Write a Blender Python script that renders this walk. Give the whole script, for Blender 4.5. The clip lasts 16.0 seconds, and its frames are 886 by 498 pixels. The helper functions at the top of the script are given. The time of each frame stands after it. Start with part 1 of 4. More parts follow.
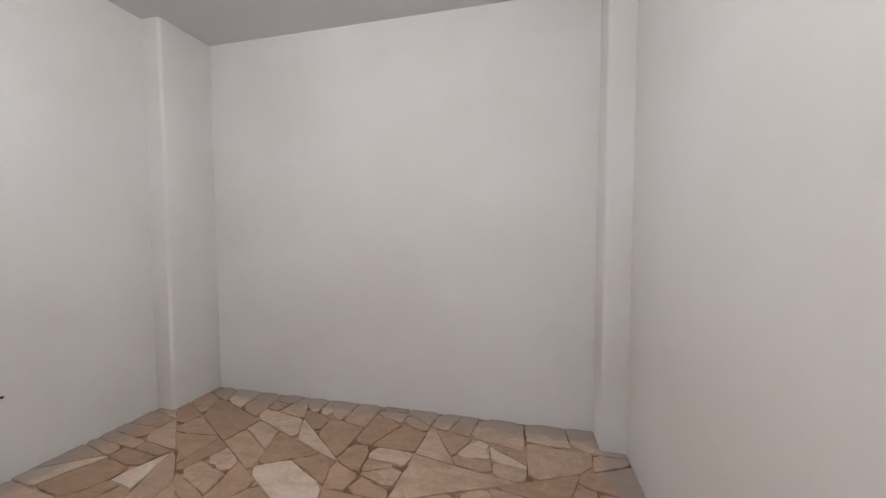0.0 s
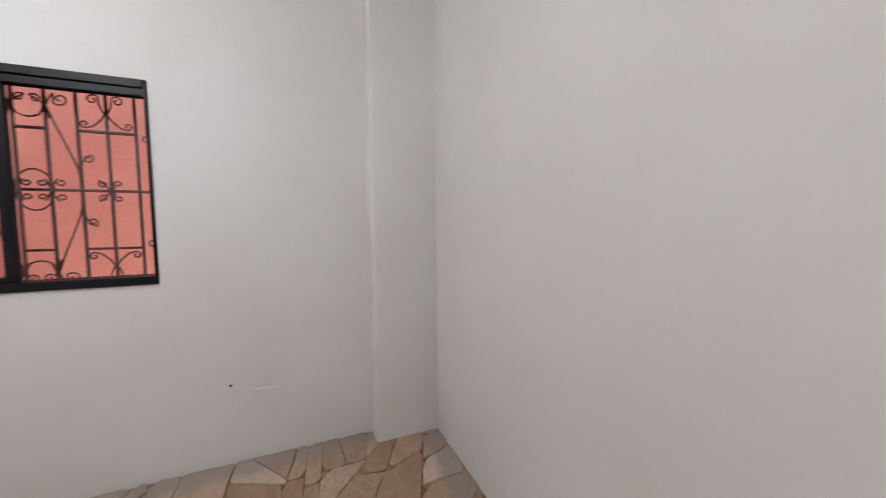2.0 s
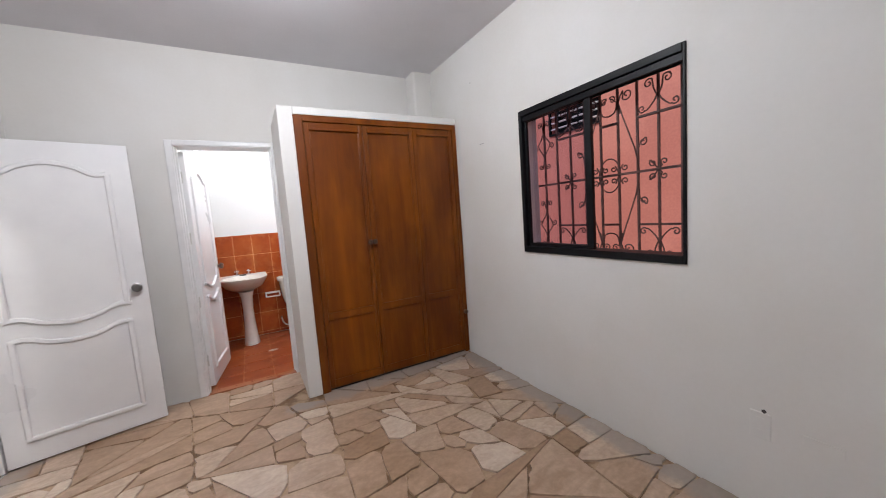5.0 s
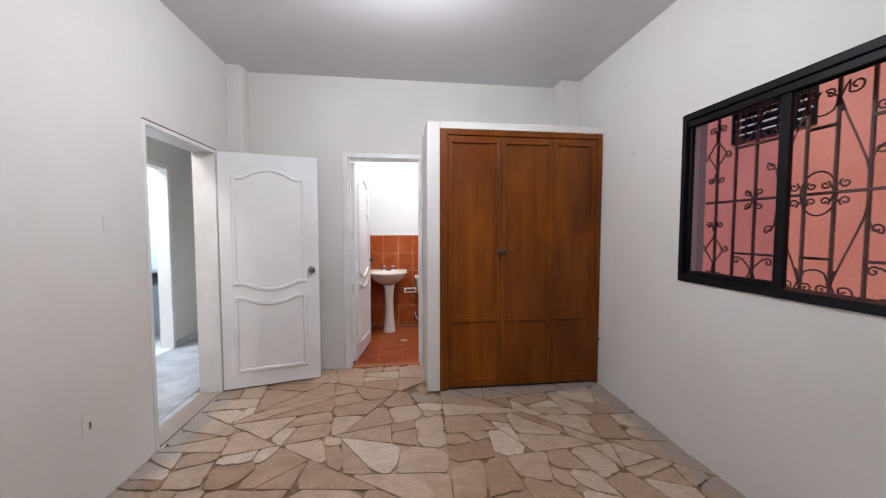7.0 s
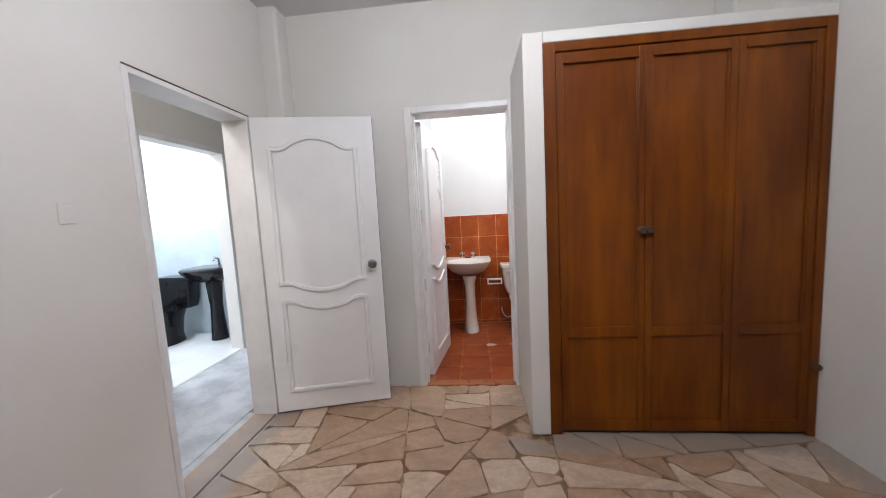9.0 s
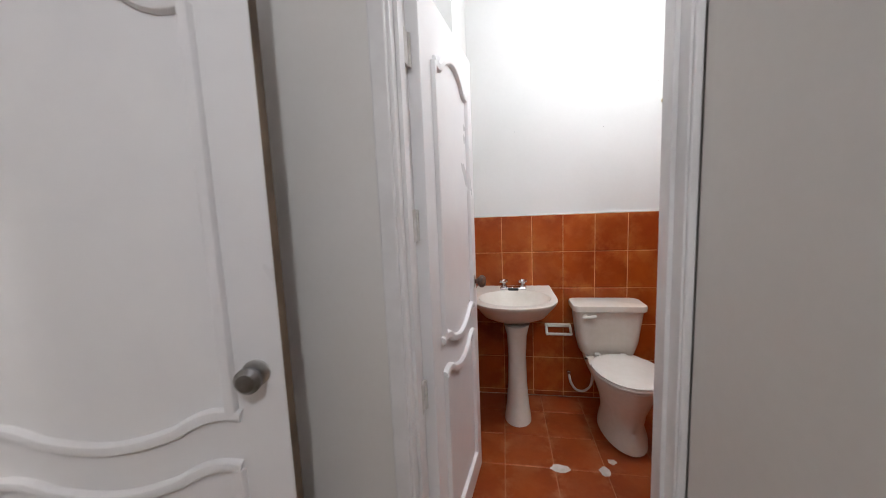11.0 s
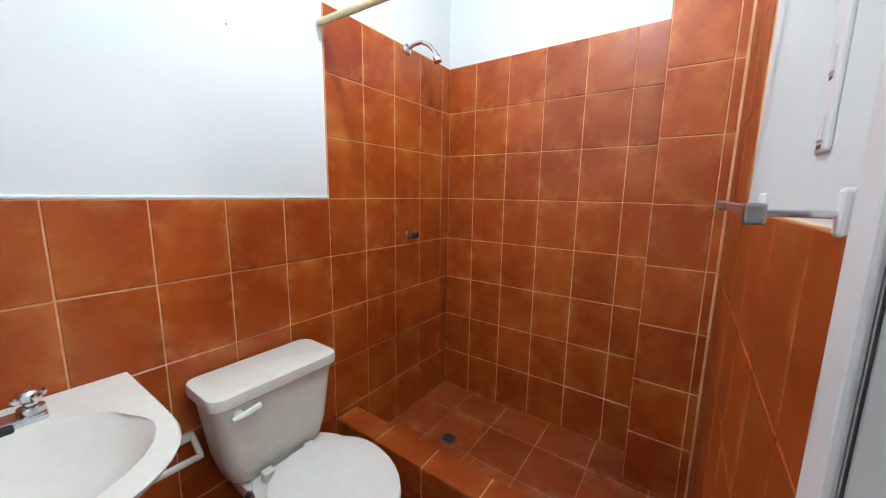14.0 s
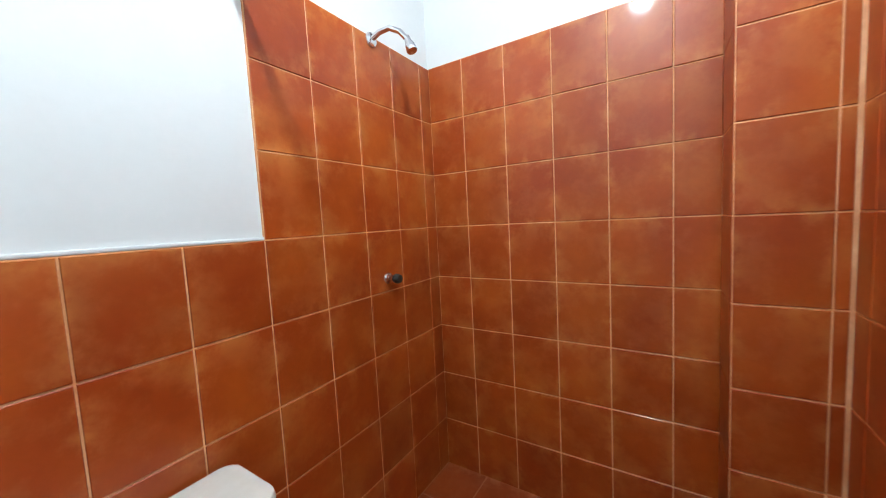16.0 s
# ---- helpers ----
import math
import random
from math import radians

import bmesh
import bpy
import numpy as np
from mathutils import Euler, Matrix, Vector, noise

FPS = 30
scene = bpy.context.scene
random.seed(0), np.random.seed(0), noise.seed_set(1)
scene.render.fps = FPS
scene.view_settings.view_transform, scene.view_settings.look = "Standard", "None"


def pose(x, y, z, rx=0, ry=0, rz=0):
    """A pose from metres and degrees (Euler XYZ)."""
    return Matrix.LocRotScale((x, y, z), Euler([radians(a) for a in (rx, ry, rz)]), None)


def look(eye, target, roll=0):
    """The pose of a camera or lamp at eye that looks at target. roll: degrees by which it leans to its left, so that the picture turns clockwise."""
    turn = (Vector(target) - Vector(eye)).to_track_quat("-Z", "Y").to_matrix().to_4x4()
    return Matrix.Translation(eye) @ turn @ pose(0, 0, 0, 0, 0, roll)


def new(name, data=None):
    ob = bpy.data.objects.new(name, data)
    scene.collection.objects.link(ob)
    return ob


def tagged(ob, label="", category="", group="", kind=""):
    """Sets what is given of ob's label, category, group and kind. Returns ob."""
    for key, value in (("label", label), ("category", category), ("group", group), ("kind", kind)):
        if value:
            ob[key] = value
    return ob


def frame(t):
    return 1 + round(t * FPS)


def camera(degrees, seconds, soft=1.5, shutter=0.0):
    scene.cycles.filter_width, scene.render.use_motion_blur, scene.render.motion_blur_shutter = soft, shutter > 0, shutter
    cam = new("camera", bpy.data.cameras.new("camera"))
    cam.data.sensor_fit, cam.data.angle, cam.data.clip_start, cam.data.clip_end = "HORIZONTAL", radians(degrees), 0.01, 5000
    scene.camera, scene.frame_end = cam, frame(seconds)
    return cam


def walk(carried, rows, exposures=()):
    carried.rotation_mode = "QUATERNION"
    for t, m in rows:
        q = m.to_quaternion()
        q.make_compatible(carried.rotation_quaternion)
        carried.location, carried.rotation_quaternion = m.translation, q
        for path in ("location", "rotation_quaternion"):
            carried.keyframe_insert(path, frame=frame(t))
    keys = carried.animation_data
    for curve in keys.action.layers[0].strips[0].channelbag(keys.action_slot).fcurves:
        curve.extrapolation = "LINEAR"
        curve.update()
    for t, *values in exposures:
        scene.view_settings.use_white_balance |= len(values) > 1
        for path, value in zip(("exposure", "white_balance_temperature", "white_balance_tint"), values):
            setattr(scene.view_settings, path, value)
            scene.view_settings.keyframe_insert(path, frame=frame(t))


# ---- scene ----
cam = camera(103.7, 16.0, soft=0.95, shutter=0.25)
PATH = [
    (0, (-2.615, -1.049, 1.289), (-2.157, -2.993, 1.19), -0.1),
    (0.5, (-2.646, -1.543, 1.274), (-2.006, -3.436, 1.174), -1.9),
    (1, (-2.58, -1.956, 1.24), (-1.559, -3.672, 1.152), -0.45),
    (1.5, (-2.409, -2.312, 1.253), (-0.994, -3.723, 1.163), -3.05),
    (2, (-2.176, -2.594, 1.309), (-0.336, -3.369, 1.175), -0.6),
    (2.5, (-1.952, -2.666, 1.25), (0.038, -2.854, 1.162), 0.3),
    (3, (-1.789, -2.665, 1.3), (0.157, -2.232, 1.15), -2.2),
    (3.5, (-1.713, -2.752, 1.311), (-0.048, -1.653, 1.176), -1.0),
    (4, (-1.733, -2.78, 1.334), (-0.246, -1.449, 1.198), -1.6),
    (4.5, (-1.782, -2.792, 1.346), (-0.569, -1.215, 1.145), -3.2),
    (7, (-1.717, -2.815, 1.336), (-1.476, -0.832, 1.232), -0.0),
    (7.5, (-1.762, -2.774, 1.331), (-1.772, -0.778, 1.209), 0.5),
    (8, (-1.789, -2.586, 1.305), (-1.854, -0.589, 1.207), 0.9),
    (8.5, (-1.772, -2.299, 1.298), (-1.887, -0.31, 1.13), -1.5),
    (11, (-1.939, -0.294, 1.348), (-2.285, 1.663, 1.116), -2.4),
    (11.5, (-1.942, 0.045, 1.336), (-2.196, 2.015, 1.101), -2.7),
    (12, (-1.983, 0.34, 1.319), (-1.806, 2.322, 1.127), -0.4),
    (12.5, (-2.05, 0.617, 1.314), (-1.301, 2.458, 1.094), 0.1),
    (13, (-1.968, 0.779, 1.29), (-0.873, 2.417, 0.947), 1.8),
    (13.5, (-1.906, 0.861, 1.288), (-0.46, 2.187, 0.902), 0.2),
    (14, (-1.876, 0.877, 1.301), (-0.261, 2.014, 0.988), 0.9),
    (14.5, (-1.861, 0.858, 1.344), (-0.157, 1.887, 1.147), 1.6),
    (15, (-1.805, 0.887, 1.324), (-0.115, 1.926, 1.066), 0.8),
    (15.5, (-1.659, 0.984, 1.293), (0.041, 2.016, 1.077), -0.9),
    (16, (-1.508, 1.166, 1.302), (0.173, 2.238, 1.142), -3.0),
]
EXPOSURES = [(0.0, 0.04, 6500, 10), (1.5, 0.06, 6450, 10), (2.5, 0.10, 6420, 10), (3.0, 0.10, 6400, 10), (3.5, 0.22, 6400, 10), (4.0, 0.24, 6400, 10), (4.5, 0.03, 6350, 10), (7.0, -0.14, 6350, 10), (8.5, -0.24, 6400, 10),
             (11.0, -0.64, 6550, 10), (11.5, -0.72, 6450, 9), (12.0, -0.66, 6400, 8), (12.5, -0.62, 6350, 7), (13.0, -0.48, 6250, 6), (13.5, -0.40, 6050, 4), (14.2, -0.28, 5780, -1), (15.5, -0.36, 5760, -1), (16.0, -0.20, 5720, -2)]
walk(cam, [(t, look(eye, target, roll)) for t, eye, target, roll in PATH], EXPOSURES)

# ---- world and lights ----
world = bpy.data.worlds.new("sky")
scene.world = world
world.use_nodes = True
wn = world.node_tree
sky = wn.nodes.new("ShaderNodeTexSky")
sky.sky_type, sky.sun_disc = "NISHITA", False
sky.sun_elevation, sky.sun_rotation = radians(51), radians(263)
wn.links.new(sky.outputs[0], wn.nodes["Background"].inputs[0])
wn.nodes["Background"].inputs[1].default_value = 0.12

SUN = bpy.data.lights.new("sun", "SUN")
SUN.energy, SUN.angle, SUN.color = 3.0, radians(0.6), (1.0, 0.95, 0.88)
sun_lamp = new("sun", SUN)
sun_lamp.matrix_world = look((0, 0, 0), (0.8, 0.1, -1.0))


def bulb_light(name, at, watts, colour, radius):
    d = bpy.data.lights.new(name, "POINT")
    d.energy, d.color, d.shadow_soft_size = watts, colour, radius
    o = new(name, d)
    o.location = at
    return o


def area_light(name, m, w, h, watts, colour):
    d = bpy.data.lights.new(name, "AREA")
    d.shape, d.size, d.size_y, d.energy, d.color = "RECTANGLE", w, h, watts, colour
    o = new(name, d)
    o.matrix_world = m
    return o


BED_LAMP = (-1.70, -1.20, 2.56)
BATH_LAMP = (-1.22, 1.28, 2.60)
bulb_light("bedroom_bulb_light", BED_LAMP, 74, (0.93, 0.955, 1.0), 0.07)
bulb_light("bathroom_bulb_light", BATH_LAMP, 60, (0.93, 0.97, 1.0), 0.06)
bulb_light("hall_bulb_light", (-3.78, -1.36, 2.62), 50, (1.0, 0.965, 0.92), 0.05)
# Unseen area lamp added under the ceiling, in place of bluish daylight in the washroom.
area_light("washroom_fill_light", look((-5.2, 1.0, 2.70), (-5.0, 1.0, 0)), 0.8, 0.8, 75, (0.88, 0.94, 1.0))


# ---- materials ----
def material(name):
    m = bpy.data.materials.new(name)
    m.use_nodes = True
    return m, m.node_tree, m.node_tree.nodes["Principled BSDF"]


def ramp_of(nt, fac, stops):
    r = nt.nodes.new("ShaderNodeValToRGB")
    r.color_ramp.interpolation = "B_SPLINE" if len(stops) > 2 else "EASE"
    e = r.color_ramp.elements
    while len(e) < len(stops):
        e.new(0.5)
    for k, (p, c) in zip(e, stops):
        k.position, k.color = p, (*c, 1)
    nt.links.new(fac, r.inputs[0])
    return r.outputs[0]


def noise_of(nt, scale, detail=4, rough=0.55, stretch=(1, 1, 1), distort=0.0, world_space=True):
    n = nt.nodes.new("ShaderNodeTexNoise")
    n.inputs["Scale"].default_value, n.inputs["Detail"].default_value = scale, detail
    n.inputs["Roughness"].default_value, n.inputs["Distortion"].default_value = rough, distort
    mp = nt.nodes.new("ShaderNodeMapping")
    mp.inputs["Scale"].default_value = stretch
    if world_space:
        src = nt.nodes.new("ShaderNodeNewGeometry").outputs["Position"]
    else:
        src = nt.nodes.new("ShaderNodeTexCoord").outputs["Object"]
    nt.links.new(src, mp.inputs[0])
    nt.links.new(mp.outputs[0], n.inputs["Vector"])
    return n.outputs["Fac"]


def mix_of(nt, fac, a, b, mode="MIX"):
    m = nt.nodes.new("ShaderNodeMix")
    m.data_type, m.blend_type = "RGBA", mode
    for sock, v in ((m.inputs[0], fac), (m.inputs[6], a), (m.inputs[7], b)):
        if isinstance(v, (int, float)):
            sock.default_value = v
        elif isinstance(v, tuple):
            sock.default_value = (*v, 1)
        else:
            nt.links.new(v, sock)
    return m.outputs[2]


def bump_of(nt, bsdf, height, strength, distance=0.01):
    b = nt.nodes.new("ShaderNodeBump")
    b.inputs["Strength"].default_value, b.inputs["Distance"].default_value = strength, distance
    nt.links.new(height, b.inputs["Height"])
    nt.links.new(b.outputs[0], bsdf.inputs["Normal"])


def grained(name, dark, light, rough, scale=3.0, fine=60.0, bump=0.05, metal=0.0, spread=0.35, coat=0.0, dist=0.004, speck=0.12, spec=0.5, vary=0.08):
    m, nt, b = material(name)
    big, small = noise_of(nt, scale), noise_of(nt, fine, 3)
    col = ramp_of(nt, big, [(0.5 - spread / 2, dark), (0.5 + spread / 2, light)])
    col = mix_of(nt, speck, col, ramp_of(nt, small, [(0.3, (0.25, 0.25, 0.25)), (0.7, (0.75, 0.75, 0.75))]), "OVERLAY")
    nt.links.new(col, b.inputs["Base Color"])
    r = nt.nodes.new("ShaderNodeMapRange")
    r.inputs[3].default_value, r.inputs[4].default_value = max(0.02, rough - vary), min(1, rough + vary)
    nt.links.new(big, r.inputs[0])
    nt.links.new(r.outputs[0], b.inputs["Roughness"])
    b.inputs["Metallic"].default_value, b.inputs["Coat Weight"].default_value, b.inputs["Specular IOR Level"].default_value = metal, coat, spec
    if bump:
        bump_of(nt, b, small, bump, dist)
    return m


WALL = grained("wall_paint", (0.675, 0.65, 0.615), (0.725, 0.71, 0.69), 0.75, 0.9, 45, 0.012, dist=0.003, speck=0.03)
BATHWALL = grained("bathroom_paint", (0.70, 0.70, 0.69), (0.735, 0.735, 0.73), 0.85, 1.3, 45, 0.015, dist=0.003, speck=0.03, spec=0.2)
CEIL = grained("ceiling_paint", (0.63, 0.615, 0.64), (0.68, 0.665, 0.69), 0.8, 1.2, 70, 0.03, dist=0.003, speck=0.04)
GLOSS = grained("white_gloss_paint", (0.76, 0.75, 0.76), (0.82, 0.81, 0.81), 0.30, 2.0, 35, 0.03, dist=0.002, speck=0.03)
CASING = grained("white_casing_paint", (0.70, 0.69, 0.69), (0.80, 0.79, 0.79), 0.36, 4.0, 40, 0.06, dist=0.002, speck=0.06)
CERAMIC = grained("ivory_ceramic", (0.73, 0.70, 0.63), (0.76, 0.73, 0.67), 0.26, 2.0, 30, 0.0, spec=0.24, vary=0.02)
SEAT = grained("white_plastic", (0.78, 0.76, 0.71), (0.81, 0.79, 0.74), 0.22, 2.0, 30, 0.0, vary=0.02)
CHROME = grained("chrome", (0.62, 0.62, 0.64), (0.72, 0.72, 0.74), 0.14, 6.0, 60, 0.0, metal=1.0)
STEEL = grained("brushed_steel", (0.38, 0.37, 0.36), (0.52, 0.51, 0.50), 0.30, 8.0, 80, 0.02, metal=1.0)
TARNISH = grained("tarnished_metal", (0.16, 0.155, 0.15), (0.36, 0.35, 0.345), 0.32, 9.0, 80, 0.05, metal=1.0)
BLACKAL = grained("black_aluminium", (0.004, 0.004, 0.005), (0.008, 0.008, 0.010), 0.45, 4.0, 60, 0.02, spec=0.18)
IRON = grained("wrought_iron", (0.06, 0.027, 0.024), (0.125, 0.055, 0.048), 0.6, 9.0, 90, 0.2)
PINK = grained("pink_render", (0.55, 0.20, 0.155), (0.63, 0.25, 0.195), 0.85, 1.2, 40, 0.3)
BLACKCER = grained("black_ceramic", (0.006, 0.006, 0.008), (0.012, 0.012, 0.015), 0.12, 3.0, 30, 0.0, spec=0.3)
ROD = grained("cream_rod", (0.60, 0.50, 0.28), (0.70, 0.60, 0.36), 0.4, 8.0, 50, 0.03)
DARK = grained("dark_rubber", (0.02, 0.018, 0.016), (0.04, 0.035, 0.03), 0.5, 10.0, 80, 0.1)
KNOBWOOD = grained("brown_knob_wood", (0.05, 0.024, 0.016), (0.10, 0.048, 0.03), 0.35, 14.0, 90, 0.05)
RAWWOOD = grained("raw_door_edge", (0.075, 0.045, 0.022), (0.14, 0.09, 0.05), 0.6, 9.0, 90, 0.2)
HALLFLOOR = grained("grey_hall_floor", (0.34, 0.36, 0.40), (0.52, 0.54, 0.58), 0.35, 4.0, 50, 0.08, spread=0.3)
HALLTILE = grained("white_wall_tile", (0.74, 0.76, 0.78), (0.80, 0.82, 0.84), 0.18, 3.0, 50, 0.02)
DADOTILE = grained("pale_blue_tile", (0.50, 0.58, 0.64), (0.58, 0.66, 0.72), 0.25, 3.0, 50, 0.02)
CONCRETE = grained("yard_concrete", (0.30, 0.29, 0.27), (0.40, 0.39, 0.37), 0.85, 2.0, 40, 0.3)
GROUT = grained("orange_grout", (0.60, 0.27, 0.115), (0.76, 0.41, 0.21), 0.7, 9.0, 90, 0.15)
# Darker copy of the wall grout; the dimness at floor level is in its colour.
FLOORGROUT = grained("shaded_floor_grout", (0.34, 0.12, 0.055), (0.46, 0.20, 0.10), 0.7, 9.0, 90, 0.15)
JOINT = grained("brown_stone_joint", (0.165, 0.09, 0.042), (0.41, 0.285, 0.185), 0.75, 6.0, 90, 0.3, spread=0.16)
SMUDGE = grained("grey_smudge", (0.40, 0.38, 0.36), (0.55, 0.53, 0.51), 0.7, 30.0, 90, 0.1)
PUTTY = grained("pale_putty", (0.52, 0.49, 0.46), (0.66, 0.64, 0.62), 0.6, 18.0, 90, 0.15)
HOSE = grained("white_hose", (0.70, 0.69, 0.67), (0.78, 0.77, 0.75), 0.35, 9.0, 60, 0.0)


def calc(nt, op, a, b=0.0):
    n = nt.nodes.new("ShaderNodeMath")
    n.operation = op
    for sock, v in zip(n.inputs, (a, b)):
        if isinstance(v, (int, float)):
            sock.default_value = v
        else:
            nt.links.new(v, sock)
    return n.outputs[0]


def wall_foot_band(nt):
    """Mask of a darker grey-brown band on the stones along the foot of the walls, with a ragged edge."""
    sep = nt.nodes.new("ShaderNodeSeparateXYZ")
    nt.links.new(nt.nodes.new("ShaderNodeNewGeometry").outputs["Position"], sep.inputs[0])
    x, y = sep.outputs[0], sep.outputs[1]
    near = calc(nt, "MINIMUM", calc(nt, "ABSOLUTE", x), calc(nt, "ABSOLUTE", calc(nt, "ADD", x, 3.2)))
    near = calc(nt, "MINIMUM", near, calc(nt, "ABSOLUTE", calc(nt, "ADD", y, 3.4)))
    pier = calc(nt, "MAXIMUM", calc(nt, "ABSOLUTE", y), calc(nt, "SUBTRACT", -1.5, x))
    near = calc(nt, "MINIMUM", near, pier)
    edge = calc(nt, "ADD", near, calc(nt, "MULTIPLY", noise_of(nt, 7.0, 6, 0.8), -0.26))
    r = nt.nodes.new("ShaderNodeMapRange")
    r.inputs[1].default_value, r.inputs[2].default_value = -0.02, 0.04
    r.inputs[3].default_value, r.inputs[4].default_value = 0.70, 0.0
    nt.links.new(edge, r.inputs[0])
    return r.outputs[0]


def make_tile_material(name, stops, light, rough):
    m, nt, b = material(name)
    info = nt.nodes.new("ShaderNodeObjectInfo")
    cloud = noise_of(nt, 4.5, 3, 0.5)
    fine = noise_of(nt, 55.0, 4, 0.65)
    speck = noise_of(nt, 11.0, 5, 0.6)
    local = nt.nodes.new("ShaderNodeSeparateXYZ")
    nt.links.new(nt.nodes.new("ShaderNodeTexCoord").outputs["Object"], local.inputs[0])
    rim = calc(nt, "MAXIMUM", calc(nt, "MULTIPLY", calc(nt, "ABSOLUTE", local.outputs[0]), 1 / 0.099), calc(nt, "MULTIPLY", calc(nt, "ABSOLUTE", local.outputs[1]), 1 / 0.122))
    rim = calc(nt, "ADD", calc(nt, "MULTIPLY", calc(nt, "POWER", rim, 4.0), 0.75), 0.25)
    col = ramp_of(nt, cloud, list(zip((0.28, 0.5, 0.72), stops)))
    pale = ramp_of(nt, speck, [(0.42, (0.0, 0.0, 0.0)), (0.64, (0.50, 0.50, 0.50))])
    col = mix_of(nt, calc(nt, "MULTIPLY", pale, rim), col, light)
    col = mix_of(nt, 0.10, col, ramp_of(nt, fine, [(0.35, (0.38, 0.38, 0.38)), (0.65, (0.62, 0.62, 0.62))]), "OVERLAY")
    tone = ramp_of(nt, info.outputs["Random"], [(0.0, (0.84, 0.80, 0.80)), (1.0, (1.0, 1.0, 1.0))])
    col = mix_of(nt, 1.0, col, tone, "MULTIPLY")
    nt.links.new(col, b.inputs["Base Color"])
    r = nt.nodes.new("ShaderNodeMapRange")
    r.inputs[3].default_value, r.inputs[4].default_value = rough, rough + 0.10
    nt.links.new(speck, r.inputs[0])
    nt.links.new(r.outputs[0], b.inputs["Roughness"])
    b.inputs["Specular IOR Level"].default_value = 0.36
    b.inputs["Coat Weight"].default_value, b.inputs["Coat Roughness"].default_value = 0.16, 0.10
    bump_of(nt, b, cloud, 0.06, 0.01)
    return m


def make_stone_material():
    m, nt, b = material("crazy_paving_stone")
    info = nt.nodes.new("ShaderNodeObjectInfo")
    vein = noise_of(nt, 5.0, 6, 0.65, stretch=(1.0, 1.9, 1.0), distort=1.2)
    fine = noise_of(nt, 38.0, 4, 0.6)
    tone = ramp_of(nt, info.outputs["Random"], [(0.0, (0.325, 0.202, 0.122)), (0.35, (0.385, 0.255, 0.168)), (0.65, (0.435, 0.302, 0.210)), (0.85, (0.50, 0.375, 0.28)), (1.0, (0.60, 0.49, 0.395))])
    col = mix_of(nt, 0.75, tone, ramp_of(nt, vein, [(0.28, (0.33, 0.29, 0.25)), (0.5, (0.5, 0.5, 0.5)), (0.75, (0.64, 0.64, 0.65))]), "OVERLAY")
    col = mix_of(nt, 0.22, col, ramp_of(nt, fine, [(0.35, (0.33, 0.33, 0.33)), (0.7, (0.66, 0.66, 0.66))]), "OVERLAY")
    col = mix_of(nt, wall_foot_band(nt), col, (0.285, 0.25, 0.225))
    nt.links.new(col, b.inputs["Base Color"])
    r = nt.nodes.new("ShaderNodeMapRange")
    r.inputs[3].default_value, r.inputs[4].default_value = 0.25, 0.5
    nt.links.new(vein, r.inputs[0])
    nt.links.new(r.outputs[0], b.inputs["Roughness"])
    bump_of(nt, b, vein, 0.08, 0.004)
    return m


def make_wood_material():
    m, nt, b = material("varnished_wood")
    grain = noise_of(nt, 3.2, 5, 0.55, stretch=(5, 5, 0.35), distort=0.7)
    cloud = noise_of(nt, 1.5, 4, 0.6, stretch=(1.6, 1.6, 0.6))
    fine = noise_of(nt, 40.0, 3, 0.6, stretch=(6, 6, 0.25))
    col = ramp_of(nt, grain, [(0.25, (0.122, 0.025, 0.0010)), (0.52, (0.166, 0.041, 0.0013)), (0.79, (0.215, 0.059, 0.0019))])
    col = mix_of(nt, 0.9, col, ramp_of(nt, cloud, [(0.3, (0.26, 0.25, 0.24)), (0.72, (0.68, 0.68, 0.68))]), "SOFT_LIGHT")
    col = mix_of(nt, 0.10, col, ramp_of(nt, fine, [(0.35, (0.3, 0.3, 0.3)), (0.7, (0.7, 0.7, 0.7))]), "OVERLAY")
    nt.links.new(col, b.inputs["Base Color"])
    b.inputs["Roughness"].default_value, b.inputs["Specular IOR Level"].default_value = 0.34, 0.30
    bump_of(nt, b, cloud, 0.10, 0.01)
    return m


def make_glass_material():
    m, nt, b = material("grey_window_glass")
    b.inputs["Base Color"].default_value = (0.86, 0.83, 0.90, 1)
    b.inputs["Transmission Weight"].default_value, b.inputs["Roughness"].default_value = 1.0, 0.02
    b.inputs["IOR"].default_value = 1.05
    return m


def make_bulb_material():
    m, nt, b = material("lit_bulb")
    b.inputs["Emission Color"].default_value, b.inputs["Emission Strength"].default_value = (0.96, 0.97, 1.0, 1), 12.0
    return m


TILE = make_tile_material("terracotta_wall_tile", [(0.285, 0.037, 0.0035), (0.35, 0.059, 0.0050), (0.42, 0.092, 0.0090)], (0.60, 0.235, 0.060), 0.36)
# Darker, redder tile than the walls; the weaker light low down is painted in.
FLOORTILE = make_tile_material("shaded_terracotta_floor_tile", [(0.23, 0.036, 0.006), (0.29, 0.052, 0.008), (0.35, 0.072, 0.012)], (0.42, 0.16, 0.07), 0.34)
STONE, WOOD, GLASS, BULB = make_stone_material(), make_wood_material(), make_glass_material(), make_bulb_material()


# ---- mesh helpers ----
def mesh_of(bm, mat, smooth=False):
    bmesh.ops.recalc_face_normals(bm, faces=bm.faces[:])
    me = bpy.data.meshes.new("shape")
    bm.to_mesh(me)
    bm.free()
    me.materials.append(mat)
    if smooth:
        me.shade_smooth()
        me.set_sharp_from_angle(angle=radians(38))
    return me


def part(name, bm, mat, parent=None, label="", smooth=False):
    ob = new(name, mesh_of(bm, mat, smooth))
    if parent is not None:
        ob.parent = parent
    if label:
        ob["label"] = label
    return ob


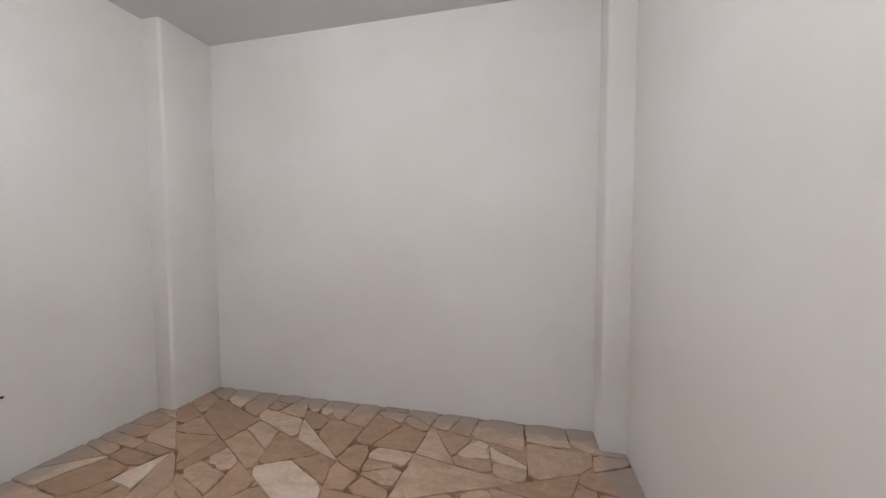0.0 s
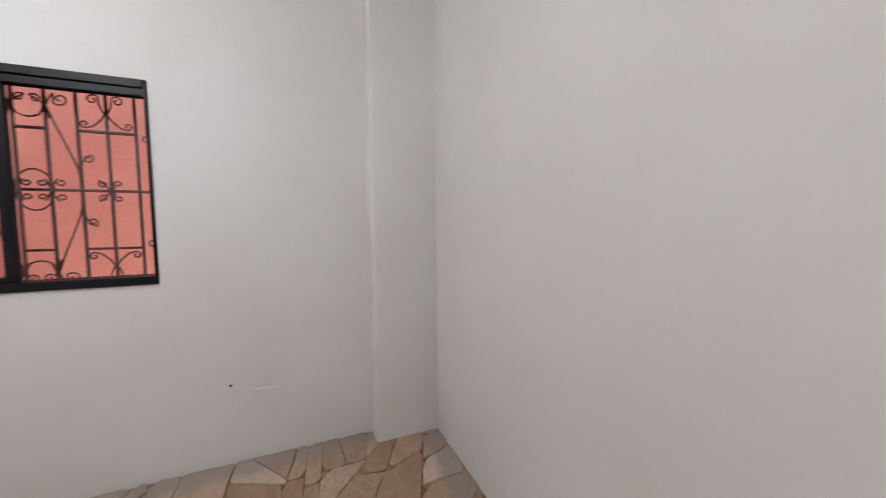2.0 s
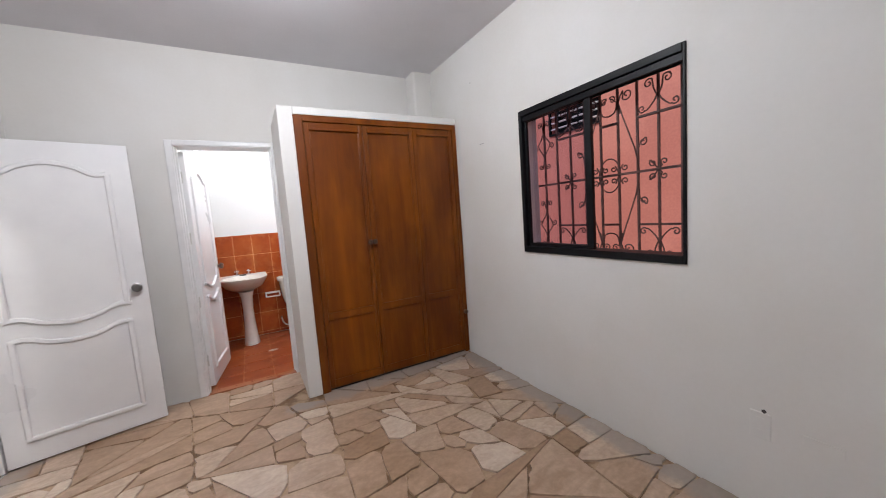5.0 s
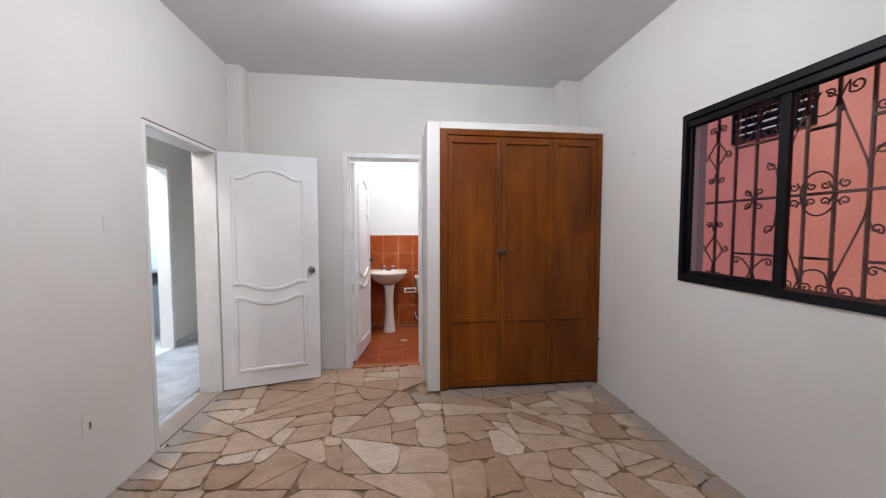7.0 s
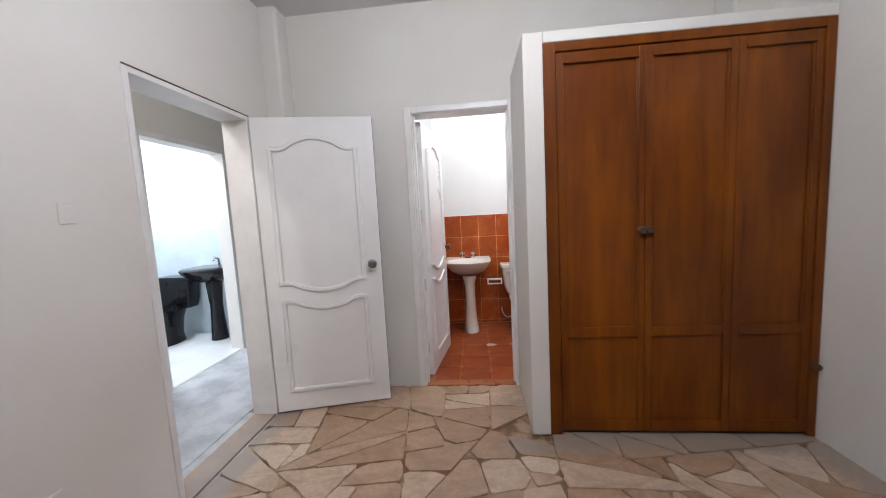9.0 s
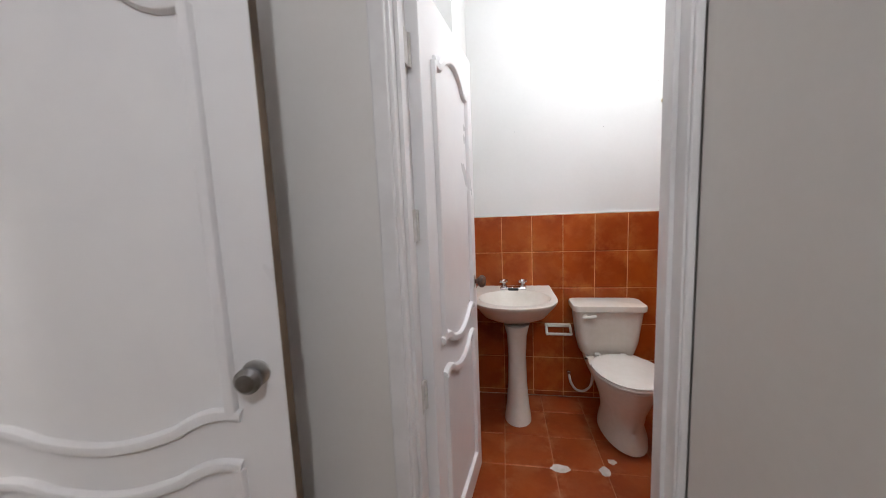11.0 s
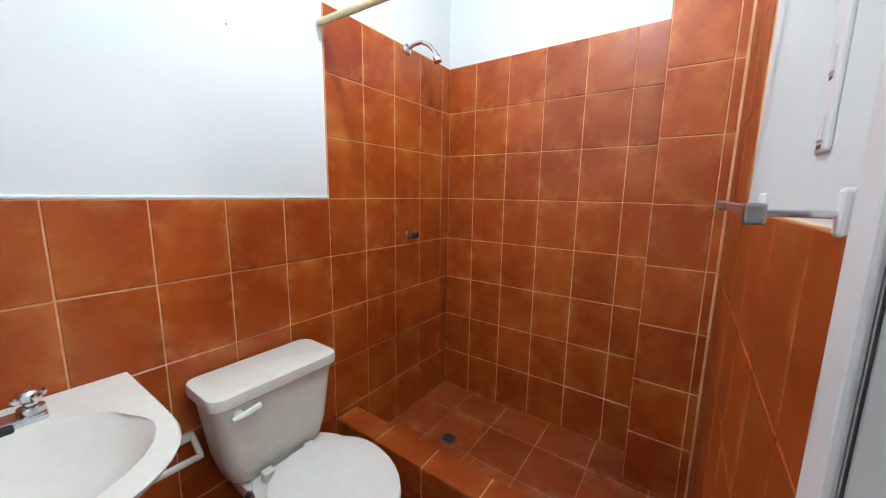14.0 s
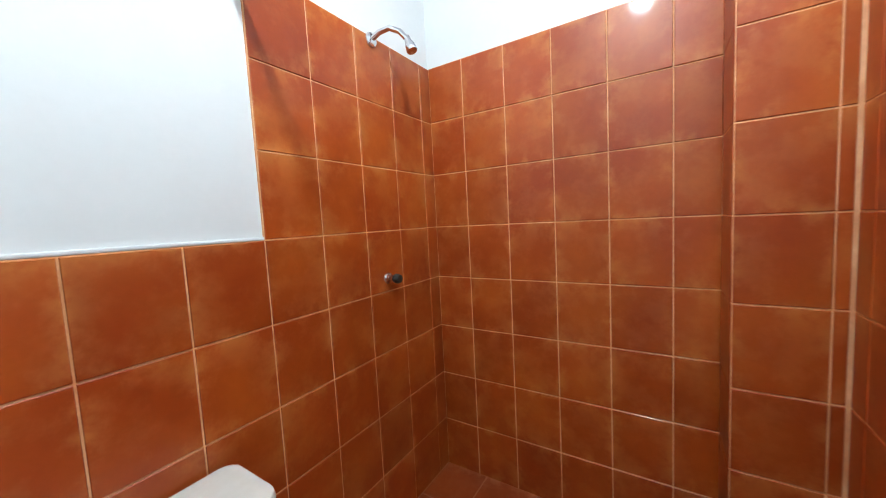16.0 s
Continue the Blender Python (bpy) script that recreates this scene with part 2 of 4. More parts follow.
def thing(name, label, category, at=(0, 0, 0), group="", turn=0.0):
    e = new(name)
    e.empty_display_size = 0.1
    e.matrix_world = pose(*at, 0, 0, turn)
    return tagged(e, label, category, group)


def structure(ob, label):
    return tagged(ob, label, kind="structure")


def box(bm, a, b, bevel=0.0, seg=2):
    c, d = [(p + q) / 2 for p, q in zip(a, b)], [abs(q - p) for p, q in zip(a, b)]
    vs = bmesh.ops.create_cube(bm, size=1, matrix=Matrix.Translation(c) @ Matrix.Diagonal((*d, 1)))["verts"]
    if bevel:
        es = list({e for v in vs for e in v.link_edges})
        bmesh.ops.bevel(bm, geom=es, offset=bevel, segments=seg, affect="EDGES", profile=0.5)
    return bm


def boxes(*items, bevel=0.0):
    bm = bmesh.new()
    for a, b in items:
        box(bm, a, b, bevel)
    return bm


def tube(bm, pts, r, n=8, cap=True, radii=None):
    """A round bar along a line of points."""
    pts = [Vector(p) for p in pts]
    rings, side = [], None
    for i, p in enumerate(pts):
        t = (pts[min(i + 1, len(pts) - 1)] - pts[max(i - 1, 0)]).normalized()
        if side is None:
            side = t.orthogonal().normalized()
        side = (side - t * side.dot(t)).normalized()
        up = t.cross(side)
        rr = radii[i] if radii else r
        rings.append([bm.verts.new(p + (side * math.cos(2 * math.pi * k / n) + up * math.sin(2 * math.pi * k / n)) * rr) for k in range(n)])
    for a, b in zip(rings, rings[1:]):
        for k in range(n):
            bm.faces.new((a[k], a[(k + 1) % n], b[(k + 1) % n], b[k]))
    if cap:
        bm.faces.new(rings[0][::-1])
        bm.faces.new(rings[-1])
    return bm


def curve_through(pts, n=5):
    """Points on a smooth curve through the given ones."""
    p = [Vector(q) for q in pts]
    out = []
    for i in range(len(p) - 1):
        a, b, c, d = p[max(i - 1, 0)], p[i], p[i + 1], p[min(i + 2, len(p) - 1)]
        for k in range(n):
            u = k / n
            out.append(0.5 * (2 * b + (c - a) * u + (2 * a - 5 * b + 4 * c - d) * u * u + (3 * b - a - 3 * c + d) * u ** 3))
    return out + [p[-1]]


def loft(bm, rings, closed_ends=True):
    """A skin over rings of points of equal count."""
    vs = [[bm.verts.new(p) for p in r] for r in rings]
    n = len(vs[0])
    for a, b in zip(vs, vs[1:]):
        for k in range(n):
            bm.faces.new((a[k], a[(k + 1) % n], b[(k + 1) % n], b[k]))
    if closed_ends:
        bm.faces.new(vs[0][::-1])
        bm.faces.new(vs[-1])
    return bm


def lathe(bm, profile, axis_at=(0, 0, 0), n=24, m=None):
    """profile: (radius, height) pairs turned about z, then moved by m."""
    m = m or Matrix.Translation(axis_at)
    return loft(bm, [[m @ Vector((max(r, 1e-4) * math.cos(2 * math.pi * k / n), max(r, 1e-4) * math.sin(2 * math.pi * k / n), h)) for k in range(n)] for r, h in profile])


def sweep_band(bm, pts, across, out, w, d):
    """A moulding of width w and depth d along pts; across and out are unit vectors of its section."""
    across, out = Vector(across), Vector(out)
    prof = [(-0.5, 0.0), (-0.5, 0.35), (-0.32, 0.85), (0.0, 1.0), (0.32, 0.85), (0.5, 0.35), (0.5, 0.0)]
    rings = []
    pts = [Vector(p) for p in pts]
    for i, p in enumerate(pts):
        t = (pts[min(i + 1, len(pts) - 1)] - pts[max(i - 1, 0)]).normalized()
        side = out.cross(t).normalized()
        rings.append([p + side * (u * w) + out * (v * d) for u, v in prof])
    return loft(bm, rings)


def wall_with_holes(name, axis, p0, p1, lo, hi, z1, holes, mat, label, z0=-0.02):
    """A wall across `axis` from p0 to p1, running lo..hi along the other axis, with rectangular holes (a, b, za, zb)."""
    bm = bmesh.new()

    def slab(a, b, za, zb):
        if b - a > 1e-4 and zb - za > 1e-4:
            if axis == "x":
                box(bm, (p0, a, za), (p1, b, zb))
            else:
                box(bm, (a, p0, za), (b, p1, zb))
    at = lo
    for a, b, za, zb in sorted(holes):
        slab(at, a, z0, z1)
        slab(a, b, z0, za)
        slab(a, b, zb, z1)
        at = b
    slab(at, hi, z0, z1)
    return structure(part(name, bm, mat), label)


# ---- structure: bedroom ----
CEIL_Z = 2.77
floor = structure(part("floor", boxes(((-3.42, -3.6, -0.12), (0.0, 0.68, -0.012))), JOINT), "crazy-paved cream stone floor with brown joints")
structure(part("ceiling", boxes(((-3.35, -3.55, CEIL_Z), (0.2, 0.68, CEIL_Z + 0.15))), CEIL), "plain grey-white painted plaster ceiling")
wall_with_holes("wall_east", "x", 0.0, 0.16, -3.6, 0.68, CEIL_Z, [(-1.945, -0.855, 1.03, 2.03)], WALL, "white painted plaster wall with a barred window")
wall_with_holes("wall_south", "y", -3.56, -3.40, -3.36, 0.0, CEIL_Z, [], WALL, "plain white painted plaster wall")
wall_with_holes("wall_west", "x", -3.36, -3.20, -3.40, 0.60, CEIL_Z, [(-0.58, 0.235, -0.02, 1.985)], WALL, "white painted plaster wall with an open doorway")
wall_with_holes("wall_north", "y", 0.60, 0.68, -3.36, 0.0, CEIL_Z, [(-2.235, -1.505, -0.02, 2.05)], WALL, "white painted wall with the bathroom doorway")
wall_with_holes("bathroom_wall_south", "y", 0.682, 0.762, -2.40, 0.05, CEIL_Z, [(-2.235, -1.489, -0.02, 2.05)], BATHWALL, "half-tiled white bathroom wall beside the door")
for n, a, b in (("pillar_1", (-0.15, -3.45, -0.06), (0.05, -3.0, CEIL_Z + 0.05)), ("pillar_2", (-3.25, -3.45, -0.06), (-3.055, -3.19, CEIL_Z + 0.05)),
                ("pillar_3", (-0.19, 0.42, 2.19), (0.05, 0.64, CEIL_Z + 0.05)), ("pillar_4", (-3.25, 0.46, -0.06), (-3.08, 0.64, CEIL_Z + 0.05))):
    structure(part(n, box(bmesh.new(), a, b, 0.024, 4), WALL, smooth=True), "white plastered corner pillar")

# ---- structure: bathroom ----
BX0, BX1, BY0, BY1 = -2.16, -0.05, 0.762, 2.134
structure(part("bathroom_floor", boxes(((-2.4, 0.68, -0.12), (0.05, 2.3, -0.008))), FLOORGROUT), "terracotta tiled bathroom floor with pale joints")
structure(part("threshold_1", boxes(((-3.358, -0.552, -0.010), (-3.205, 0.205, 0.003)), bevel=0.003), STONE), "worn pale stone bedroom threshold")
structure(part("threshold_2", boxes(((-2.235, 0.600, -0.012), (-1.505, 0.681, 0.002)), bevel=0.003), FLOORTILE), "terracotta door threshold in the shaded floor tile")
structure(part("bathroom_ceiling", boxes(((-2.4, 0.68, CEIL_Z), (0.2, 2.3, CEIL_Z + 0.15))), CEIL), "plain white bathroom ceiling")
wall_with_holes("bathroom_wall_north", "y", BY1, BY1 + 0.14, -2.30, 0.05, CEIL_Z, [], BATHWALL, "white bathroom wall with terracotta tile dado")
structure(part("bathroom_wall_west", boxes(((-2.40, 0.762, -0.02), (-2.27, 1.46, CEIL_Z)), ((-2.40, 1.46, -0.02), (BX0, BY1, CEIL_Z))), BATHWALL), "white bathroom wall with terracotta tile dado")
wall_with_holes("bathroom_wall_east", "x", BX1, 0.12, BY0, BY1, CEIL_Z, [(1.250, 1.925, 2.366, 2.70)], BATHWALL, "shower wall tiled in terracotta below a high window")

# ---- structure: hall and washroom ----
structure(part("hall_floor", boxes(((-5.9, -1.6, -0.12), (-3.425, 3.0, -0.004)), ((-3.425, -0.58, -0.12), (-3.19, 0.235, -0.008))), HALLFLOOR), "grey mottled polished hall floor")
structure(part("hall_ceiling", boxes(((-5.9, -1.6, CEIL_Z), (-3.36, 3.0, CEIL_Z + 0.15))), CEIL), "plain hall ceiling")
wall_with_holes("hall_wall_far", "x", -4.42, -4.30, -1.6, 3.0, CEIL_Z, [(0.55, 1.42, 0.0, 2.02)], WALL, "beige hall wall with an open washroom doorway")
wall_with_holes("hall_wall_north", "y", 2.86, 3.0, -4.30, -3.36, CEIL_Z, [], WALL, "plain hall end wall")
wall_with_holes("hall_wall_south", "y", -1.6, -1.46, -4.30, -3.36, CEIL_Z, [], WALL, "plain hall end wall")
wall_with_holes("hall_wall_near", "x", -3.36, -3.22, 0.68, 3.0, CEIL_Z, [], WALL, "plain hall wall")
wall_with_holes("washroom_wall_north", "y", 1.95, 2.07, -5.9, -4.42, CEIL_Z, [], HALLTILE, "white washroom wall")
wall_with_holes("washroom_wall_west", "x", -5.9, -5.78, 0.0, 1.95, CEIL_Z, [], HALLTILE, "white washroom wall")
wall_with_holes("washroom_wall_south", "y", -0.1, 0.0, -5.9, -4.42, CEIL_Z, [], HALLTILE, "white washroom wall")
structure(part("washroom_dado", boxes(((-5.778, 1.935, 0.0), (-4.425, 1.949, 1.28)), ((-5.778, 0.002, 0.0), (-5.764, 1.934, 1.28)), bevel=0.002), DADOTILE), "pale blue washroom tile dado")
structure(part("washroom_floor", boxes(((-5.78, 0.0, -0.004), (-4.31, 1.95, 0.004))), HALLTILE), "white tiled washroom floor")
structure(part("hall_baseboard", boxes(((-4.30, 1.48, -0.004), (-4.285, 2.86, 0.07)), bevel=0.003), HALLFLOOR), "grey tile hall skirting")

# ---- structure: outside ----
structure(part("ground", boxes(((0.16, -400, -0.4), (400, 400, -0.15))), CONCRETE), "concrete yard floor outside the window")
neighbour = thing("neighbour_house", "pink rendered neighbouring house with a small louvred vent", "house", (2.2, -0.5, -0.15))
VY0, VY1, VZ0, VZ1 = 0.59, 1.42, 2.51, 2.85
part("wall", boxes(((0, -7.0, 0), (0.2, VY0, 5.2)), ((0, VY1, 0), (0.2, 7.0, 5.2)), ((0, VY0, 0), (0.2, VY1, VZ0)), ((0, VY0, VZ1), (0.2, VY1, 5.2))), PINK, neighbour)
vent = part("window", boxes(((0.10, VY0, VZ0), (0.14, VY1, VZ1))), BLACKAL, neighbour, "dark louvred vent opening")
part("frame", boxes(((-0.02, VY0 - 0.01, VZ0 - 0.01), (0.02, VY0 + 0.014, VZ1 + 0.01)), ((-0.02, VY1 - 0.014, VZ0 - 0.01), (0.02, VY1 + 0.01, VZ1 + 0.01)), ((-0.02, VY0 + 0.014, VZ0 - 0.01), (0.02, VY1 - 0.014, VZ0 + 0.015)),
                    ((-0.02, VY0 + 0.014, VZ1 - 0.015), (0.02, VY1 - 0.014, VZ1 + 0.01))), BLACKAL, vent)
for k in range(3):
    part("slat", boxes(((-0.012, VY0 + 0.03, VZ0 + 0.075 + 0.085 * k), (0.03, VY1 - 0.03, VZ0 + 0.087 + 0.085 * k))), CASING, vent, "pale louvre slat")
for k in range(4):
    part("bar", boxes(((-0.018, VY0 + 0.15 + 0.17 * k, VZ0 + 0.015), (-0.003, VY0 + 0.172 + 0.17 * k, VZ1 - 0.015))), BLACKAL, vent)


# ---- doors ----
def wave(x0, x1, z, rise, n=20):
    """An ogee line from x0 to x1: flat ends and a swell of height `rise` in the middle."""
    out = []
    for i in range(n + 1):
        u = i / n
        out.append((x0 + (x1 - x0) * u, z + rise * (math.sin(math.pi * u) ** 2) - 0.25 * rise * (math.sin(2 * math.pi * min(u, 1 - u) * 2) if min(u, 1 - u) < 0.25 else 0)))
    return out


def panel_door(name, label, at, turn, width, height, knob_mat, knob_shape, latch_label):
    """A moulded white leaf hinged at its origin, running along local +x; both faces carry the same mouldings."""
    leaf = thing(name, label, "door", at, turn=turn)
    leaf["kind"] = "structure"
    th = 0.045
    part("leaf", boxes(((0, -th / 2, 0.012), (width, th / 2, height)), bevel=0.003), GLOSS, leaf)
    part("latch_edge", boxes(((width - 0.001, -th / 2 + 0.003, 0.02), (width + 0.0015, th / 2 - 0.003, height - 0.01))), RAWWOOD, leaf, latch_label)
    xa, xb = 0.105, width - 0.122
    for s in (-1, 1):
        out = (0, s, 0)
        y = s * th / 2
        lines = [wave(xa, xb, height - 0.195, 0.065), [(xa, height - 0.20), (xa, 0.90)], [(xb, height - 0.20), (xb, 0.90)], wave(xa - 0.02, xb + 0.02, 0.895, -0.055),
                 wave(xa - 0.01, xb + 0.01, 0.77, -0.05), [(xa, 0.765), (xa, 0.165)], [(xb, 0.765), (xb, 0.165)], [(xa - 0.012, 0.16), (xb + 0.012, 0.16)]]
        for ln in lines:
            bm = bmesh.new()
            sweep_band(bm, [(x, y, z) for x, z in ln], (1, 0, 0), out, 0.031, 0.016)
            part("moulding", bm, GLOSS, leaf, smooth=True)
        m = Matrix.Translation((width - 0.06, y, 0.995)) @ Matrix.Rotation(radians(-90 * s), 4, "X")
        knob = part("door_knob", lathe(bmesh.new(), knob_shape, n=20, m=m), knob_mat, leaf, "round door knob", smooth=True)
        part("rose", lathe(bmesh.new(), [(0.0, 0.0), (0.031, 0.0), (0.031, 0.004), (0.022, 0.009), (0.0, 0.009)], n=20, m=m), STEEL, knob, smooth=True)
    return leaf


ROUND_KNOB = [(0.0, 0.0), (0.012, 0.0), (0.011, 0.018), (0.020, 0.024), (0.029, 0.034), (0.029, 0.046), (0.020, 0.056), (0.0, 0.058)]
hall_door = panel_door("door_1", "white moulded bedroom door standing wide open", (-3.185, 0.228, 0.0), 14.0, 0.760, 1.975, TARNISH, ROUND_KNOB, "unpainted brown latch edge")
bath_door = panel_door("door_2", "white moulded bathroom door standing open inwards", (-2.188, 0.742, 0.004), 82.2, 0.655, 2.005, KNOBWOOD, ROUND_KNOB, "painted latch edge")
for ch in bath_door.children:
    if ch.name.startswith("latch_edge"):
        ch.data.materials[0] = GLOSS


def hinge(parent, x, y, z):
    h = part("hinge", boxes(((x - 0.004, y - 0.030, z - 0.048), (x + 0.004, y + 0.024, z + 0.048)), bevel=0.001), PUTTY, parent, "paint-spattered steel hinge")
    bm = tube(bmesh.new(), [(x + 0.006, y + 0.026, z - 0.047), (x + 0.006, y + 0.026, z + 0.047)], 0.006, 10)
    part("pin", bm, PUTTY, h, smooth=True)
    for k in (-0.028, 0.0, 0.028):
        part("screw", lathe(bmesh.new(), [(0, 0), (0.004, 0), (0.0035, 0.0012), (0, 0.0014)], n=8, m=Matrix.Translation((x + 0.003, y - 0.012, z + k)) @ Matrix.Rotation(radians(90), 4, "Y")), PUTTY, h)


# bathroom door frame: jambs, stops and casing on the bedroom side
bath_frame = thing("door_frame_2", "white painted wooden bathroom door frame with casing", "door frame", (0, 0, 0))
bath_frame["kind"] = "structure"
JL, JR = -2.205, -1.53
part("jamb", boxes(((-2.235, 0.592, 0.0), (JL, 0.76, 2.05)), bevel=0.003), CASING, bath_frame)
part("jamb", boxes(((JR, 0.592, 0.0), (-1.506, 0.681, 2.05)), ((-1.505, 0.681, 0.0), (-1.490, 0.7600, 2.05)), bevel=0.003), CASING, bath_frame)
part("head", boxes(((JL, 0.592, 2.022), (JR, 0.75, 2.05)), bevel=0.003), CASING, bath_frame)
part("stop", boxes(((JL, 0.625, 0.005), (JL + 0.012, 0.672, 2.022)), bevel=0.002), CASING, bath_frame)
part("stop", boxes(((JR - 0.012, 0.64, 0.005), (JR + 0.012, 0.695, 2.022)), bevel=0.002), CASING, bath_frame)
part("casing", boxes(((-2.262, 0.582, 0.0), (-2.215, 0.60, 2.070)), bevel=0.005), CASING, bath_frame)
part("casing", boxes(((-1.525, 0.582, 0.0), (-1.506, 0.60, 2.075)), bevel=0.004), CASING, bath_frame)
part("casing", boxes(((-2.215, 0.582, 2.028), (-1.525, 0.60, 2.070)), bevel=0.005), CASING, bath_frame)
part("inner_casing", boxes(((-1.503, 0.7605, 0.0), (-1.450, 0.770, 2.05)), bevel=0.004), CASING, bath_frame)
part("inner_casing", boxes(((-2.235, 0.762, 2.05), (-1.450, 0.770, 2.11)), bevel=0.004), CASING, bath_frame)
# Solid dark strip that draws the shade line between casing and jamb.
part("gap", boxes(((-1.5062, 0.7586, 0.0), (-1.504, 0.7603, 2.02))), DARK, bath_frame, "dark strip painted in for the shade between casing and jamb")
part("strike_plate", boxes(((-1.5075, 0.728, 0.975), (-1.504, 0.747, 1.022)), bevel=0.001), TARNISH, bath_frame, "dark steel strike plate")
for z in (1.80, 1.30, 0.76, 0.25):
    hinge(bath_frame, JL + 0.004, 0.704, z)

# bedroom door frame
hall_frame = thing("door_frame_1", "white painted wooden bedroom door frame", "door frame", (0, 0, 0))
hall_frame["kind"] = "structure"
part("jamb", boxes(((-3.365, -0.58, 0.0), (-3.192, -0.552, 1.985)), bevel=0.004), CASING, hall_frame)
part("jamb", boxes(((-3.365, 0.205, 0.0), (-3.192, 0.235, 1.985)), bevel=0.004), CASING, hall_frame)
part("head", boxes(((-3.365, -0.552, 1.958), (-3.192, 0.205, 1.985)), bevel=0.004), CASING, hall_frame)
part("head_gap", boxes(((-3.1985, -0.575, 1.9855), (-3.1935, 0.230, 1.9925))), RAWWOOD, hall_frame, "bare brown edge above the door frame")
for z in (1.75, 1.0, 0.28):
    h = part("hinge", boxes(((-3.196, 0.206, z - 0.045), (-3.190, 0.232, z + 0.045)), bevel=0.001), CASING, hall_frame)
structure(part("hall_casing_far", boxes(((-4.30, 0.50, 0.0), (-4.285, 0.55, 2.07)), ((-4.30, 1.42, 0.0), (-4.285, 1.47, 2.07)), ((-4.30, 0.55, 2.02), (-4.285, 1.42, 2.07)), bevel=0.003), CASING), "white washroom door casing")

# ---- wardrobe ----
wardrobe = thing("wardrobe", "built-in wardrobe with varnished brown wooden doors and white surround", "wardrobe", (-0.70, 0.3, 0.0))


def wpart(name, *b, mat=WOOD, parent=wardrobe, bevel=0.004, label=""):
    bm = boxes(*[((a[0] + 0.70, a[1] - 0.3, a[2]), (c[0] + 0.70, c[1] - 0.3, c[2])) for a, c in b], bevel=bevel)
    return part(name, bm, mat, parent, label)


wpart("surround", ((-1.505, 0.0, 0.0), (-1.40, 0.582, 2.215)), mat=WALL, label="white plastered side pier", bevel=0.006)
wpart("surround", ((-1.40, 0.0, 2.158), (-0.001, 0.59, 2.215)), mat=WALL, label="white plastered lintel", bevel=0.006)
wpart("back_panel", ((-1.40, 0.56, 0.02), (-0.002, 0.58, 2.158)))
wpart("frame_stile", ((-1.40, 0.004, 0.0), (-1.335, 0.05, 2.158)))
wpart("frame_stile", ((-0.045, 0.004, 0.0), (-0.002, 0.05, 2.158)))
wpart("frame_rail", ((-1.335, 0.004, 2.112), (-0.045, 0.05, 2.158)))
wpart("plinth", ((-1.335, 0.03, 0.0), (-0.045, 0.05, 0.02)), mat=DARK)
xs = (-1.333, -0.885, -0.439, -0.047)
for k in range(3):
    a, b = xs[k] + 0.0012, xs[k + 1] - 0.0012
    d = wpart("door", ((a, 0.024, 0.022), (b, 0.040, 2.108)), label="varnished wooden wardrobe door with a recessed panel", bevel=0.002)
    sl, sr = (0.036, 0.030) if k == 0 else (0.036, 0.036)
    wpart("stile", ((a, 0.012, 0.022), (a + sl, 0.0245, 2.108)), parent=d, bevel=0.003)
    wpart("stile", ((b - sr, 0.012, 0.022), (b, 0.0245, 2.108)), parent=d, bevel=0.003)
    wpart("top_rail", ((a + sl, 0.0122, 2.066), (b - sr, 0.0245, 2.108)), parent=d, bevel=0.003)
    wpart("middle_rail", ((a + sl, 0.0122, 0.575), (b - sr, 0.0245, 0.632)), parent=d, bevel=0.003)
    wpart("bottom_rail", ((a + sl, 0.0122, 0.022), (b - sr, 0.0245, 0.085)), parent=d, bevel=0.003)
    wpart("top_moulding", ((a + sl, 0.004, 2.050), (b - sr, 0.0242, 2.066)), parent=d, bevel=0.003)
    wpart("side_moulding", ((a + sl, 0.015, 0.632), (a + sl + 0.010, 0.0242, 2.050)), parent=d, bevel=0.003)
    wpart("side_moulding", ((b - sr - 0.010, 0.015, 0.632), (b - sr, 0.0242, 2.050)), parent=d, bevel=0.003)
    for x in (-0.907, -0.868) if k == 0 else ():
        bm = lathe(bmesh.new(), [(0, 0), (0.016, 0), (0.015, 0.008), (0.019, 0.016), (0.022, 0.024), (0.015, 0.031), (0, 0.032)], n=16, m=Matrix.Translation((x + 0.70, 0.012 - 0.3, 1.165)) @ Matrix.Rotation(radians(90), 4, "X"))
        part("knob", bm, KNOBWOOD, d, "dark round knob", smooth=True)
bm = lathe(bmesh.new(), [(0, 0), (0.017, 0), (0.02, 0.012), (0.016, 0.03), (0, 0.034)], n=14, m=Matrix.Translation((-0.028 + 0.70, 0.004 - 0.3, 0.40)) @ Matrix.Rotation(radians(90), 4, "X"))
part("latch", bm, KNOBWOOD, wardrobe, "small brown wooden latch", smooth=True)

# ---- bedroom window ----
WY0, WY1, WZ0, WZ1 = -1.945, -0.855, 1.03, 2.03
win = thing("window_1", "black aluminium sliding window half open behind iron bars", "window", (0.0, -1.4, 1.03))
win["kind"] = "structure"


def fpart(name, a, b, mat=BLACKAL, bevel=0.003, parent=win, label=""):
    return part(name, boxes(((a[0], a[1] + 1.4, a[2] - 1.03), (b[0], b[1] + 1.4, b[2] - 1.03)), bevel=bevel), mat, parent, label)


fpart("frame_side", (-0.012, WY0, WZ0), (0.10, WY0 + 0.013, WZ1))
fpart("frame_side", (-0.012, WY1 - 0.030, WZ0), (0.048, WY1, WZ1))
fpart("frame_bottom", (-0.014, WY0 + 0.013, WZ0), (0.10, WY1 - 0.020, WZ0 + 0.042))
fpart("frame_top", (-0.014, WY0 + 0.013, WZ1 - 0.038), (0.10, WY1 - 0.020, WZ1))
